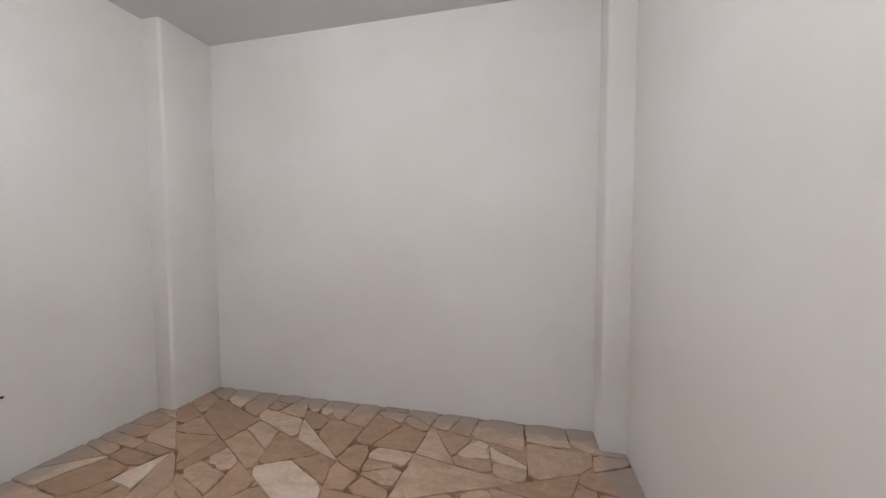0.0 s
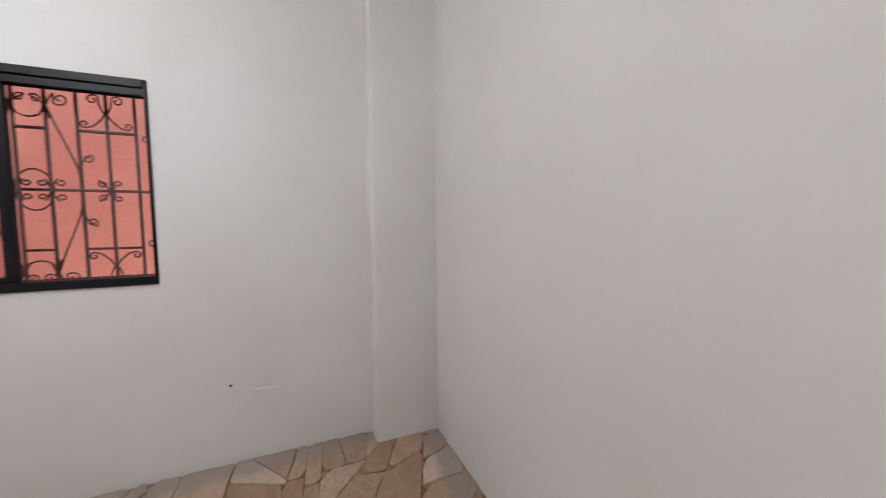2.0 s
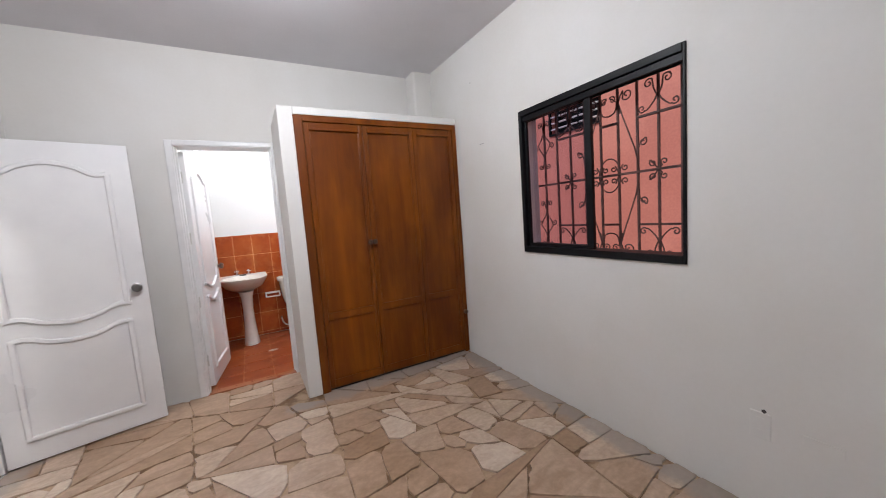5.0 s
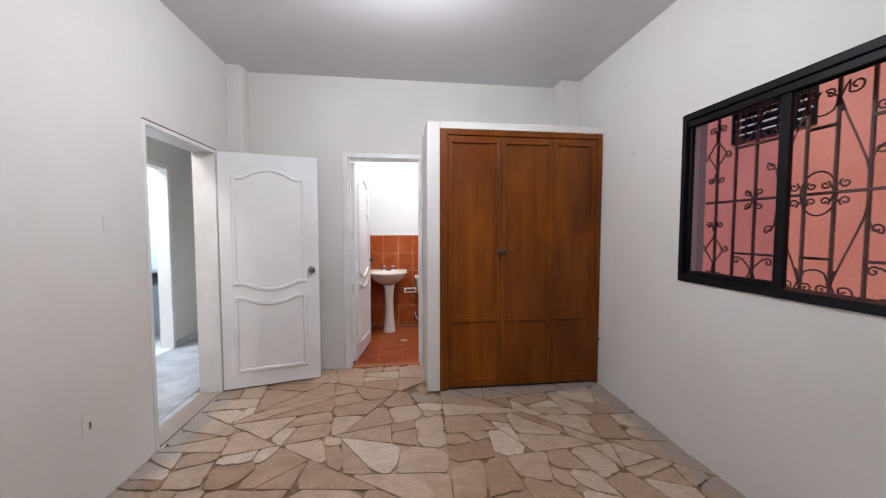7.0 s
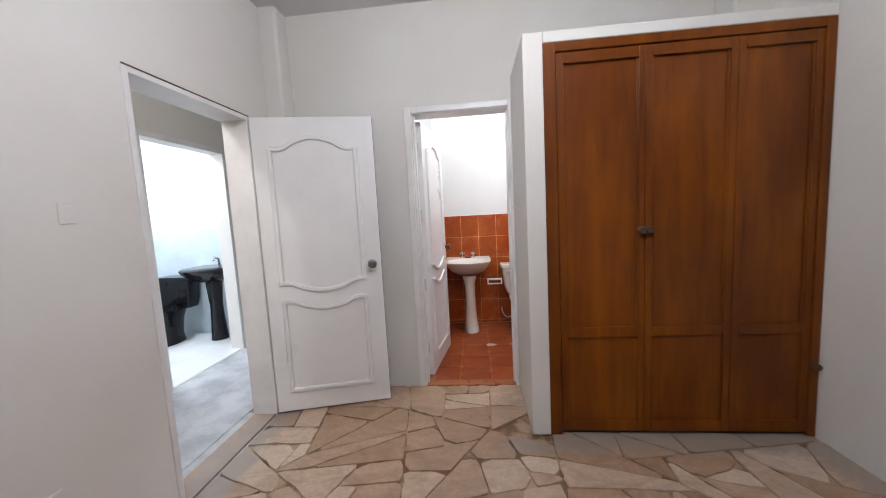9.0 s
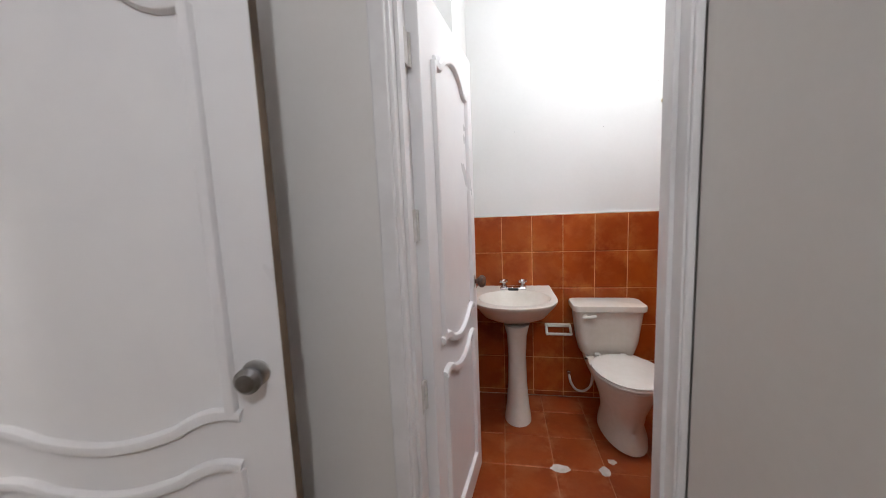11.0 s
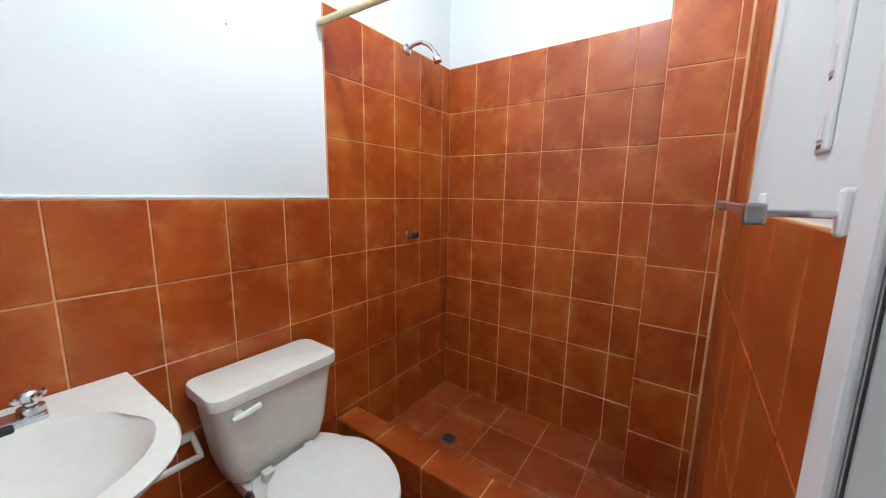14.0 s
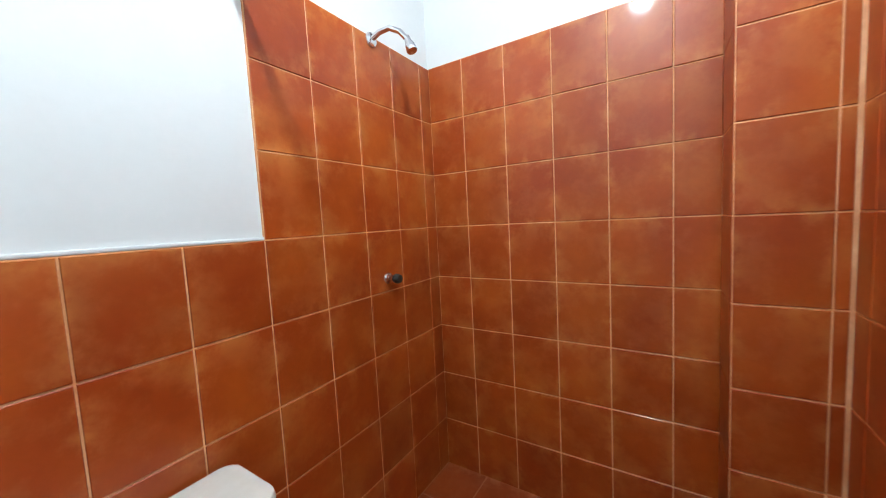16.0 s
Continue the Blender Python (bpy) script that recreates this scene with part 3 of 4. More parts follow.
fpart("track", (0.0, WY0 + 0.013, WZ1 - 0.075), (0.012, WY1 - 0.020, WZ1 - 0.04))
fpart("track", (0.045, WY0 + 0.013, WZ1 - 0.075), (0.055, WY1 - 0.020, WZ1 - 0.04))
sash = fpart("sash", (0.015, -1.43, WZ0 + 0.043), (0.04, -1.385, WZ1 - 0.04), label="sliding sash with grey tinted glass")
fpart("sash_stile", (0.015, -0.899, WZ0 + 0.043), (0.04, -0.8855, WZ1 - 0.04), parent=sash)
fpart("sash_rail", (0.016, -1.385, WZ0 + 0.043), (0.039, -0.898, WZ0 + 0.065), parent=sash)
fpart("sash_rail", (0.016, -1.385, WZ1 - 0.075), (0.039, -0.898, WZ1 - 0.04), parent=sash)
pane = fpart("pane", (0.026, -1.386, WZ0 + 0.064), (0.030, -0.897, WZ1 - 0.074), mat=GLASS, bevel=0, parent=sash)
pane.visible_shadow = False
sash2 = fpart("sash", (0.058, -1.395, WZ0 + 0.043), (0.085, -1.36, WZ1 - 0.04), label="second sash slid behind the first")
fpart("sash_rail", (0.059, -1.36, WZ0 + 0.043), (0.084, -0.902, WZ0 + 0.063), parent=sash2)
pane2 = fpart("pane", (0.068, -1.361, WZ0 + 0.062), (0.072, -0.902, WZ1 - 0.042), mat=GLASS, bevel=0, parent=sash2)
pane2.visible_shadow = False
structure(part("window_sill", boxes(((0.10, WY0, WZ0 - 0.0), (0.20, WY1, WZ0 + 0.02)), bevel=0.004), WALL), "white plastered outer window sill")

grille = thing("window_grille", "wrought-iron window grille with scroll ornaments", "window grille", (0.205, -1.4, 1.0))


def gp(y, z):
    return (0.0, y + 1.4, z - 1.0)


def scroll(cy, cz, r, start, turns, hand, tail=None):
    """A flat spiral in the plane of the grille, from its eye outwards, with an optional straight tail."""
    pts, n = [], max(10, int(turns * 14))
    for i in range(n + 1):
        u = i / n
        a = start + hand * 2 * math.pi * turns * u
        rr = r * (0.22 + 0.78 * u)
        pts.append((cy + rr * math.cos(a), cz + rr * math.sin(a)))
    if tail:
        pts += tail
    return pts


def iron(name, pts, r=0.0042, n=6):
    return part(name, tube(bmesh.new(), [gp(y, z) for y, z in pts], r, n), IRON, grille, smooth=True)


STEP_Y, MID_Y = 0.1175, -1.412
# upright bars stand evenly either side of the ring in the middle
GY = [MID_Y + STEP_Y * (0.5 + k) for k in range(-5, 6)]
for y in GY:
    part("bar", boxes((gp(y - 0.006, 0.93), (0.011, y + 0.006 + 1.4, 1.14))), IRON, grille)
for z in (1.508, 0.95, 2.12):
    part("cross_bar", boxes(((-0.008, GY[0] - 0.03 + 1.4, z - 1.0065), (0.013, GY[-1] + 0.03 + 1.4, z - 0.9935))), IRON, grille)


def gx(k):
    """The y of a bar, counted in steps from the middle of the grille."""
    return MID_Y + STEP_Y * k


for z in (1.81, 1.207):
    for a, b in ((-0.5, 0.5), (1.5, 3.5), (-3.5, -1.5)):
        part("short_bar", boxes(((-0.007, gx(a) + 1.4, z - 1.006), (0.012, gx(b) + 1.4, z - 0.994))), IRON, grille)


def curl(y, z, r, start, hand, tail):
    iron("scroll", curve_flat(scroll(y, z, r, start, 1.15, hand, tail)))


def curve_flat(pts):
    return [(p[0], p[1]) for p in curve_through([(y, z, 0) for y, z in pts], 2)]


iron("ring", [(MID_Y + 0.072 * math.cos(a), 1.508 + 0.102 * math.sin(a)) for a in [2 * math.pi * i / 28 for i in range(29)]])
for v in (-1, 1):
    for s in (-1, 1):
        def at(k, z):
            return (gx(s * k), 1.508 + v * (z - 1.508))
        # small curls inside and outside the ring along the cross bar
        for k, z, r, h in ((0.22, 1.545, 0.020, 1), (0.86, 1.548, 0.022, -1)):
            y, zz = at(k, z)
            curl(y, zz, r, 0.0 if s * h > 0 else math.pi, s * v * h, [at(0.5, 1.520), at(0.5, 1.512)])
        # heart between the middle bars
        y, zz = at(0.24, 1.952)
        curl(y, zz, 0.022, math.pi / 2, s * v, [at(0.47, 1.93), at(0.34, 1.875), at(0.0, 1.862)])
        # long brace from the top of a middle bar out to its neighbour and back, with a large curl at its head
        y, zz = at(1.02, 1.958)
        curl(y, zz, 0.032, -math.pi / 2 * v, -s * v, [at(0.82, 1.985), at(0.56, 1.925), at(0.66, 1.86)])
        iron("brace", [at(0.54, 1.93), at(0.78, 1.84), at(1.12, 1.73), at(1.40, 1.635), at(1.49, 1.585), at(1.52, 1.53)])
        y, zz = at(1.78, 1.672)
        curl(y, zz, 0.024, 0.0 if s > 0 else math.pi, s * v, [at(1.60, 1.655), at(1.51, 1.59)])
        # fleur on the bar beyond: two arms that cross at the bar and curl at both ends
        for q in (-1, 1):
            y, zz = at(2.5 + 0.42 * q, 1.972)
            curl(y, zz, 0.026, math.pi / 2 * v, q * s * v, [at(2.5 + 0.20 * q, 1.945), at(2.5 + 0.06 * q, 1.905)])
            y, zz = at(2.5 + 0.74 * q, 1.848)
            curl(y, zz, 0.022, -math.pi / 2 * v, -q * s * v, [at(2.5 + 0.50 * q, 1.835), at(2.5 + 0.16 * q, 1.875), at(2.5, 1.915)])
            y, zz = at(2.5 + 0.26 * q, 1.545)
            curl(y, zz, 0.020, 0.0, q * s * v, [at(2.5 + 0.05 * q, 1.515)])
            # lozenge of four curls on the outer bar
            y, zz = at(4.5 + 0.30 * q, 1.945)
            curl(y, zz, 0.022, math.pi / 2 * v, q * s * v, [at(4.5 + 0.06 * q, 1.90), at(4.5 + 0.02 * q, 1.86)])
            y, zz = at(4.5 + 0.62 * q, 1.785)
            curl(y, zz, 0.022, math.pi / 2 * v, q * s * v, [at(4.5 + 0.36 * q, 1.77), at(4.5 + 0.12 * q, 1.735), at(4.5, 1.70)])
            iron("brace", [at(4.5 + 0.52 * q, 1.80), at(4.5 + 0.22 * q, 1.845), at(4.5, 1.885)])
            y, zz = at(4.5 + 0.30 * q, 1.645)
            curl(y, zz, 0.020, -math.pi / 2 * v, -q * s * v, [at(4.5 + 0.05 * q, 1.685)])

# ---- bedroom wall details ----


def socket_plate(name, label, at, facing, w=0.07, h=0.115, mat=WALL):
    t = thing(name, label, "wall socket", at, turn=facing)
    part("plate", boxes(((-w / 2, -0.0040, -h / 2), (w / 2, 0.004, h / 2)), bevel=0.003), mat, t)
    for k in (-1, 1):
        part("slot", boxes(((-0.011, -0.0050, k * 0.026 - 0.009), (0.011, -0.003, k * 0.026 + 0.009)), bevel=0.0008), mat, t)
    return t


soc = socket_plate("wall_socket", "white painted-over wall socket with a dark cable hole above", (-0.0, -2.22, 0.375), 90 + 180)
part("hole", lathe(bmesh.new(), [(0, 0), (0.008, 0), (0.008, 0.0025), (0, 0.0025)], n=12, m=Matrix.Translation((0.012, -0.002, 0.066)) @ Matrix.Rotation(radians(90), 4, "X")), DARK, soc, "dark cable hole")
tagged(part("blanking_plate", boxes(((-0.003, -2.46, 0.36), (0.003, -2.35, 0.40)), bevel=0.0015), WALL), "painted-over blanking plate low on the white wall", "cover plate")
socket_plate("light_switch", "white wall light switch beside the door", (-3.20, -0.845, 1.375), 90, w=0.055, h=0.075)
soc2 = socket_plate("wall_socket", "stained white wall socket low on the wall", (-3.20, -1.015, 0.41), 90, w=0.06, h=0.10)
part("stain", boxes(((0.004, -0.0062, -0.02), (0.013, -0.003, 0.016)), bevel=0.001), RAWWOOD, soc2, "brown stained contact")
for nm, a, b in (("scuff", (-0.0015, 0.0 - 0.42, 1.905), (0.001, -0.36, 1.911)), ("scuff", (-0.0015, -0.28, 2.43), (0.001, -0.27, 2.44))):
    tagged(part(nm, boxes((a, b)), SMUDGE), "small grey scuff mark on the white wall", "scuff mark")


def bulb(name, label, at):
    """A bulb whose middle is at `at`, in a holder that hangs on a short stem from a ceiling rose."""
    top = CEIL_Z - at[2]
    t = thing(name, label, "lamp", at)
    part("ceiling_rose", lathe(bmesh.new(), [(0, top), (0.05, top), (0.05, top - 0.018), (0.02, top - 0.03), (0, top - 0.03)], n=18), CASING, t, smooth=True)
    part("stem", tube(bmesh.new(), [(0, 0, top - 0.02), (0, 0, 0.09)], 0.006, 8), CASING, t, smooth=True)
    part("holder", lathe(bmesh.new(), [(0, 0.10), (0.016, 0.10), (0.022, 0.09), (0.022, 0.05), (0, 0.05)], n=18), CASING, t, smooth=True)
    b = part("bulb", lathe(bmesh.new(), [(0, 0.055), (0.016, 0.05), (0.018, 0.04), (0.032, 0.01), (0.034, -0.01), (0.022, -0.04), (0, -0.052)], n=18), BULB, t, "glowing white bulb", smooth=True)
    b.visible_shadow = False
    return t


bulb("ceiling_lamp", "bare white bulb on a short ceiling stem, lit", BED_LAMP)
bulb("ceiling_lamp", "bare white bulb on a short ceiling stem, lit", BATH_LAMP)

# ---- bathroom: pedestal sink ----
sink = thing("pedestal_sink", "ivory ceramic pedestal sink with chrome taps", "sink", (-1.885, 2.118, 0.0))


def d_ring(w, d, z, y0=0.0, n=28):
    """A D-shaped ring: flat at the back (y0), straight sides, round at the front (-y)."""
    pts, flat = [], 0.58 * d
    for i in range(n):
        k = i if i < n / 2 else n - 1 - i
        if k < 4:
            x, y = w / 2 * (0.985 + 0.005 * k), -flat * k / 4
        else:
            a = math.pi / 2 * (k - 4) / (n / 2 - 4.5)
            x, y = w / 2 * max(0.0, math.cos(a)) ** 0.85, -flat - (d - flat) * math.sin(a) ** 0.85
        pts.append((x if i < n / 2 else -x, y0 + y, z))
    return pts


outer = [(0.10, 0.24, 0.600), (0.24, 0.33, 0.632), (0.38, 0.435, 0.680), (0.445, 0.500, 0.735), (0.482, 0.537, 0.768), (0.497, 0.551, 0.784), (0.499, 0.553, 0.791), (0.493, 0.547, 0.796)]
bm = bmesh.new()
rings = [[Vector(p) for p in d_ring(w, d, z)] for w, d, z in outer]


def bowl_ring(rx, ry, cy, z, n=28):
    out = []
    for i in range(n):
        a = math.pi * (2 * i / (n - 1)) * (n - 1) / n
        out.append((rx * math.cos(a), cy - ry * math.sin(a), z))
    return out


vs = [[bm.verts.new(p) for p in r] for r in rings]
n = len(vs[0])
for a, b in zip(vs, vs[1:]):
    for k in range(n):
        bm.faces.new((a[k], a[(k + 1) % n], b[(k + 1) % n], b[k]))
bm.faces.new(vs[0])
# deck with an oval bowl sunk into it
CY = -0.318
inner = [[bm.verts.new(p) for p in bowl_ring(rx, ry, CY - dy, z)] for rx, ry, dy, z in ((0.216, 0.186, 0.0, 0.7950), (0.209, 0.179, 0.0, 0.789), (0.182, 0.148, 0.0, 0.742), (0.135, 0.106, 0.004, 0.704), (0.07, 0.056, 0.006, 0.688), (0.028, 0.028, 0.006, 0.684))]
for a, b in zip(inner, inner[1:]):
    for k in range(n):
        bm.faces.new((a[k], a[(k + 1) % n], b[(k + 1) % n], b[k]))
bm.faces.new(inner[-1])
top, rim = vs[-1], inner[0]
edges = [e for r in (top, rim) for k in range(n) for e in r[k].link_edges if e.other_vert(r[k]) is r[(k + 1) % n]]
bmesh.ops.bridge_loops(bm, edges=edges)
basin = part("basin", bm, CERAMIC, sink, smooth=True)
part("drain", lathe(bmesh.new(), [(0, 0.685), (0.027, 0.685), (0.029, 0.690), (0.021, 0.692), (0, 0.688)], (0, CY - 0.006, 0), 18), TARNISH, basin, "chrome sink drain", smooth=True)
ped = [[(0.012 + rx * math.cos(2 * math.pi * k / 20), -0.285 + ry * math.sin(2 * math.pi * k / 20), z) for k in range(20)] for rx, ry, z in
       ((0.082, 0.10, 0.0), (0.080, 0.098, 0.03), (0.070, 0.088, 0.10), (0.058, 0.075, 0.25), (0.054, 0.070, 0.42), (0.060, 0.078, 0.55), (0.078, 0.10, 0.625))]
part("pedestal", loft(bmesh.new(), ped), CERAMIC, sink, smooth=True)
tap = part("faucet", boxes(((-0.085, -0.125, 0.792), (0.085, -0.07, 0.812)), bevel=0.006), CHROME, sink, "chrome twin-handle faucet")
# Black block for the shadow beneath the front of the chrome bar.
part("spout_shadow", boxes(((-0.034, -0.138, 0.793), (0.034, -0.112, 0.809)), bevel=0.004), DARK, tap, "black block standing in for the shadow under the chrome faucet")
for s in (-1, 1):
    hnd = part("handle", lathe(bmesh.new(), [(0, 0), (0.023, 0), (0.022, 0.012), (0.013, 0.018), (0.013, 0.024), (0.019, 0.030), (0.020, 0.044), (0.013, 0.051), (0, 0.052)], (s * 0.062, -0.098, 0.812), 14), CHROME, tap, smooth=True)
    for q in range(4):
        a = radians(90 * q + 25)
        part("handle_lobe", lathe(bmesh.new(), [(0, -0.010), (0.008, -0.008), (0.010, 0), (0.008, 0.008), (0, 0.010)], (s * 0.062 + 0.021 * math.cos(a), -0.098 + 0.021 * math.sin(a), 0.849), 10), CHROME, hnd, smooth=True)

# ---- bathroom: toilet ----
toilet = thing("toilet", "ivory ceramic close-coupled toilet with white closed lid", "toilet", (-1.308, 2.118, 0.0))


def round_rect(w, d, z, r, cx=0.0, cy=0.0, n=6):
    out = []
    for qx, qy, a0 in ((1, 1, 0), (-1, 1, 90), (-1, -1, 180), (1, -1, 270)):
        for i in range(n + 1):
            a = radians(a0 + 90 * i / n)
            out.append((cx + qx * (w / 2 - r) + r * math.cos(a), cy + qy * (d / 2 - r) + r * math.sin(a), z))
    return out


def egg(w, back, front, z, n=32, cx=0.032):
    """An egg-shaped ring: y from back to front, widest towards the back."""
    mid = back + (front - back) * 0.42
    out = []
    for i in range(n):
        a = 2 * math.pi * i / n
        c, s = math.cos(a), math.sin(a)
        out.append((cx + w / 2 * c, mid + s * (back - mid if s > 0 else mid - front), z))
    return out


tank = part("tank", loft(bmesh.new(), [round_rect(w, d, z, r, 0, -0.115) for w, d, z, r in ((0.27, 0.13, 0.375, 0.05), (0.32, 0.155, 0.40, 0.05), (0.355, 0.17, 0.47, 0.045), (0.385, 0.18, 0.60, 0.04), (0.40, 0.185, 0.672, 0.035))]), CERAMIC, toilet, smooth=True)
part("tank_lid", loft(bmesh.new(), [round_rect(w, d, z, 0.04, 0, -0.115) for w, d, z in ((0.415, 0.200, 0.672), (0.430, 0.213, 0.679), (0.434, 0.216, 0.700), (0.428, 0.211, 0.713), (0.40, 0.185, 0.718))]), CERAMIC, toilet, "glazed tank lid", smooth=True)
lever = part("flush_lever", lathe(bmesh.new(), [(0, 0), (0.016, 0), (0.016, 0.012), (0.008, 0.016), (0, 0.016)], n=14, m=Matrix.Translation((-0.145, -0.205, 0.645)) @ Matrix.Rotation(radians(90), 4, "X")), SEAT, tank, "white flush lever", smooth=True)
part("lever_arm", tube(bmesh.new(), [(-0.165, -0.222, 0.642), (-0.13, -0.226, 0.645), (-0.085, -0.226, 0.652)], 0.010, 8, radii=[0.007, 0.011, 0.012]), SEAT, tank, "white flush lever arm", smooth=True)
bowl_secs = ((0.245, -0.13, -0.575, 0.0), (0.24, -0.135, -0.57, 0.035), (0.205, -0.15, -0.535, 0.10), (0.225, -0.15, -0.555, 0.19), (0.285, -0.13, -0.60, 0.28), (0.34, -0.10, -0.628, 0.345), (0.355, -0.09, -0.640, 0.375), (0.35, -0.09, -0.636, 0.385))
part("bowl", loft(bmesh.new(), [egg(w, b, f, z) for w, b, f, z in bowl_secs]), CERAMIC, toilet, smooth=True)
part("tank_shelf", loft(bmesh.new(), [round_rect(w, 0.22, z, 0.05, 0, -0.13) for w, z in ((0.20, 0.26), (0.26, 0.34), (0.27, 0.378))]), CERAMIC, toilet, smooth=True)
part("seat", loft(bmesh.new(), [egg(w, b, f, z) for w, b, f, z in ((0.355, -0.215, -0.640, 0.386), (0.366, -0.21, -0.647, 0.391), (0.366, -0.21, -0.647, 0.399), (0.356, -0.215, -0.640, 0.403))]), SEAT, toilet, "white plastic toilet seat", smooth=True)
lid = part("lid", loft(bmesh.new(), [egg(w, b, f, z) for w, b, f, z in ((0.350, -0.22, -0.636, 0.4035), (0.364, -0.213, -0.645, 0.407), (0.362, -0.214, -0.644, 0.414), (0.33, -0.235, -0.617, 0.420), (0.20, -0.31, -0.54, 0.4225))]), SEAT, toilet, "white closed plastic lid", smooth=True)
for s in (-1, 1):
    part("seat_hinge", boxes(((s * 0.075 - 0.018, -0.235, 0.384), (s * 0.075 + 0.018, -0.205, 0.418)), bevel=0.006), SEAT, lid)
part("bolt_cap", lathe(bmesh.new(), [(0, 0), (0.010, 0), (0.008, 0.007), (0, 0.009)], (-0.145, -0.235, 0.385), 10), DARK, toilet, "grey bolt cap", smooth=True)

hose = thing("supply_hose", "white flexible water hose looping from wall valve to toilet tank", "hose", (-1.463, 2.11, 0.0))
part("hose", tube(bmesh.new(), curve_through([(-0.055, -0.01, 0.185), (-0.055, -0.035, 0.175), (-0.045, -0.045, 0.13), (-0.01, -0.05, 0.085), (0.04, -0.055, 0.085), (0.078, -0.06, 0.13), (0.085, -0.07, 0.22), (0.06, -0.08, 0.30), (0.045, -0.085, 0.385)]), 0.008, 10), HOSE, hose, smooth=True)
part("valve", lathe(bmesh.new(), [(0, 0), (0.014, 0), (0.014, 0.02), (0.009, 0.026), (0.009, 0.04), (0, 0.04)], n=12, m=Matrix.Translation((-0.055, 0.008, 0.185)) @ Matrix.Rotation(radians(90), 4, "X")), CHROME, hose, smooth=True)

holder = thing("paper_holder", "white ceramic recessed paper holder on the tiled wall", "paper holder", (-1.588, 2.118, 0.500))
part("back_bar", boxes(((-0.085, -0.016, 0.008), (0.085, 0.003, 0.032)), bevel=0.005), SEAT, holder)
part("front_bar", boxes(((-0.085, -0.075, -0.030), (0.085, -0.058, -0.013)), bevel=0.005), SEAT, holder)
for sx in (-0.078, 0.078):
    part("side_arm", tube(bmesh.new(), [(sx, -0.004, 0.022), (sx, -0.030, 0.008), (sx, -0.064, -0.021)], 0.009, 10), SEAT, holder, smooth=True)

# ---- shower ----
arm = thing("shower", "chrome shower arm and small head on the tiled wall", "shower", (-0.451, 2.12, 2.012))
part("flange", lathe(bmesh.new(), [(0, 0), (0.028, 0), (0.026, 0.006), (0.012, 0.012), (0, 0.012)], n=18, m=Matrix.Rotation(radians(90), 4, "X")), CHROME, arm, smooth=True)
part("arm", tube(bmesh.new(), [(0, 0, 0), (0.005, -0.04, 0.018), (0.012, -0.085, 0.022), (0.022, -0.125, 0.0), (0.03, -0.15, -0.03)], 0.0105, 12), CHROME, arm, smooth=True)
part("head", lathe(bmesh.new(), [(0, 0), (0.012, 0), (0.013, 0.02), (0.018, 0.03), (0.021, 0.055), (0.019, 0.06), (0, 0.058)], n=16, m=Matrix.Translation((0.03, -0.15, -0.025)) @ Matrix.Rotation(radians(158), 4, "X")), CHROME, arm, smooth=True)
valve = thing("shower_valve", "chrome shower valve with black cross handle", "valve", (-0.440, 2.12, 1.08))
part("body", lathe(bmesh.new(), [(0, 0), (0.024, 0), (0.021, 0.008), (0.011, 0.014), (0.011, 0.034), (0, 0.034)], n=16, m=Matrix.Rotation(radians(90), 4, "X")), CHROME, valve, smooth=True)
part("handle", lathe(bmesh.new(), [(0, 0.03), (0.018, 0.032), (0.021, 0.046), (0.016, 0.060), (0, 0.062)], n=8, m=Matrix.Translation((0.004, 0, 0)) @ Matrix.Rotation(radians(90), 4, "X")), DARK, valve, "black handle")
rod = thing("shower_rod", "cream painted curtain rod across the shower", "curtain rod", (-0.962, 2.118, 1.950))
part("rod", tube(bmesh.new(), [(0, 0.004, -0.003), (0, -1.36, -0.035)], 0.0135, 14), ROD, rod, smooth=True)
drain = thing("floor_drain", "dark metal round shower floor drain", "drain", (-0.515, 1.778, 0.045))
part("ring", lathe(bmesh.new(), [(0, 0.0), (0.042, 0.0), (0.042, 0.005), (0.034, 0.006), (0.033, 0.003), (0, 0.003)], n=20), STEEL, drain, smooth=True)
part("grate", boxes(*[((-0.028, -0.024 + 0.012 * k, 0.003), (0.028, -0.018 + 0.012 * k, 0.0055)) for k in range(5)]), DARK, drain, "dark grate")

# high bathroom window
win2 = thing("window_2", "small high black window with iron scrolls", "window", (-0.05, 1.5875, 2.366))
win2["kind"] = "structure"
part("frame_bottom", boxes(((-0.008, -0.3375, 0.0), (0.08, 0.3375, 0.032)), bevel=0.003), BLACKAL, win2)
part("frame_top", boxes(((-0.008, -0.3375, 0.302), (0.08, 0.3375, 0.334)), bevel=0.003), BLACKAL, win2)
part("frame_side", boxes(((-0.008, -0.3375, 0.032), (0.08, -0.309, 0.302)), bevel=0.003), BLACKAL, win2)
part("frame_side", boxes(((-0.008, 0.309, 0.032), (0.08, 0.3375, 0.302)), bevel=0.003), BLACKAL, win2)
for k in range(6):
    part("bar", boxes(((0.10, -0.30 + 0.118 * k, -0.0), (0.11, -0.29 + 0.118 * k, 0.334))), IRON, win2)
    s = scroll(-0.24 + 0.118 * k, 0.11, 0.033, 0.4, 1.3, 1, [(-0.28 + 0.118 * k, 0.22)])
    part("scroll", tube(bmesh.new(), [(0.105, y, z) for y, z in s], 0.005, 6), IRON, win2, smooth=True)

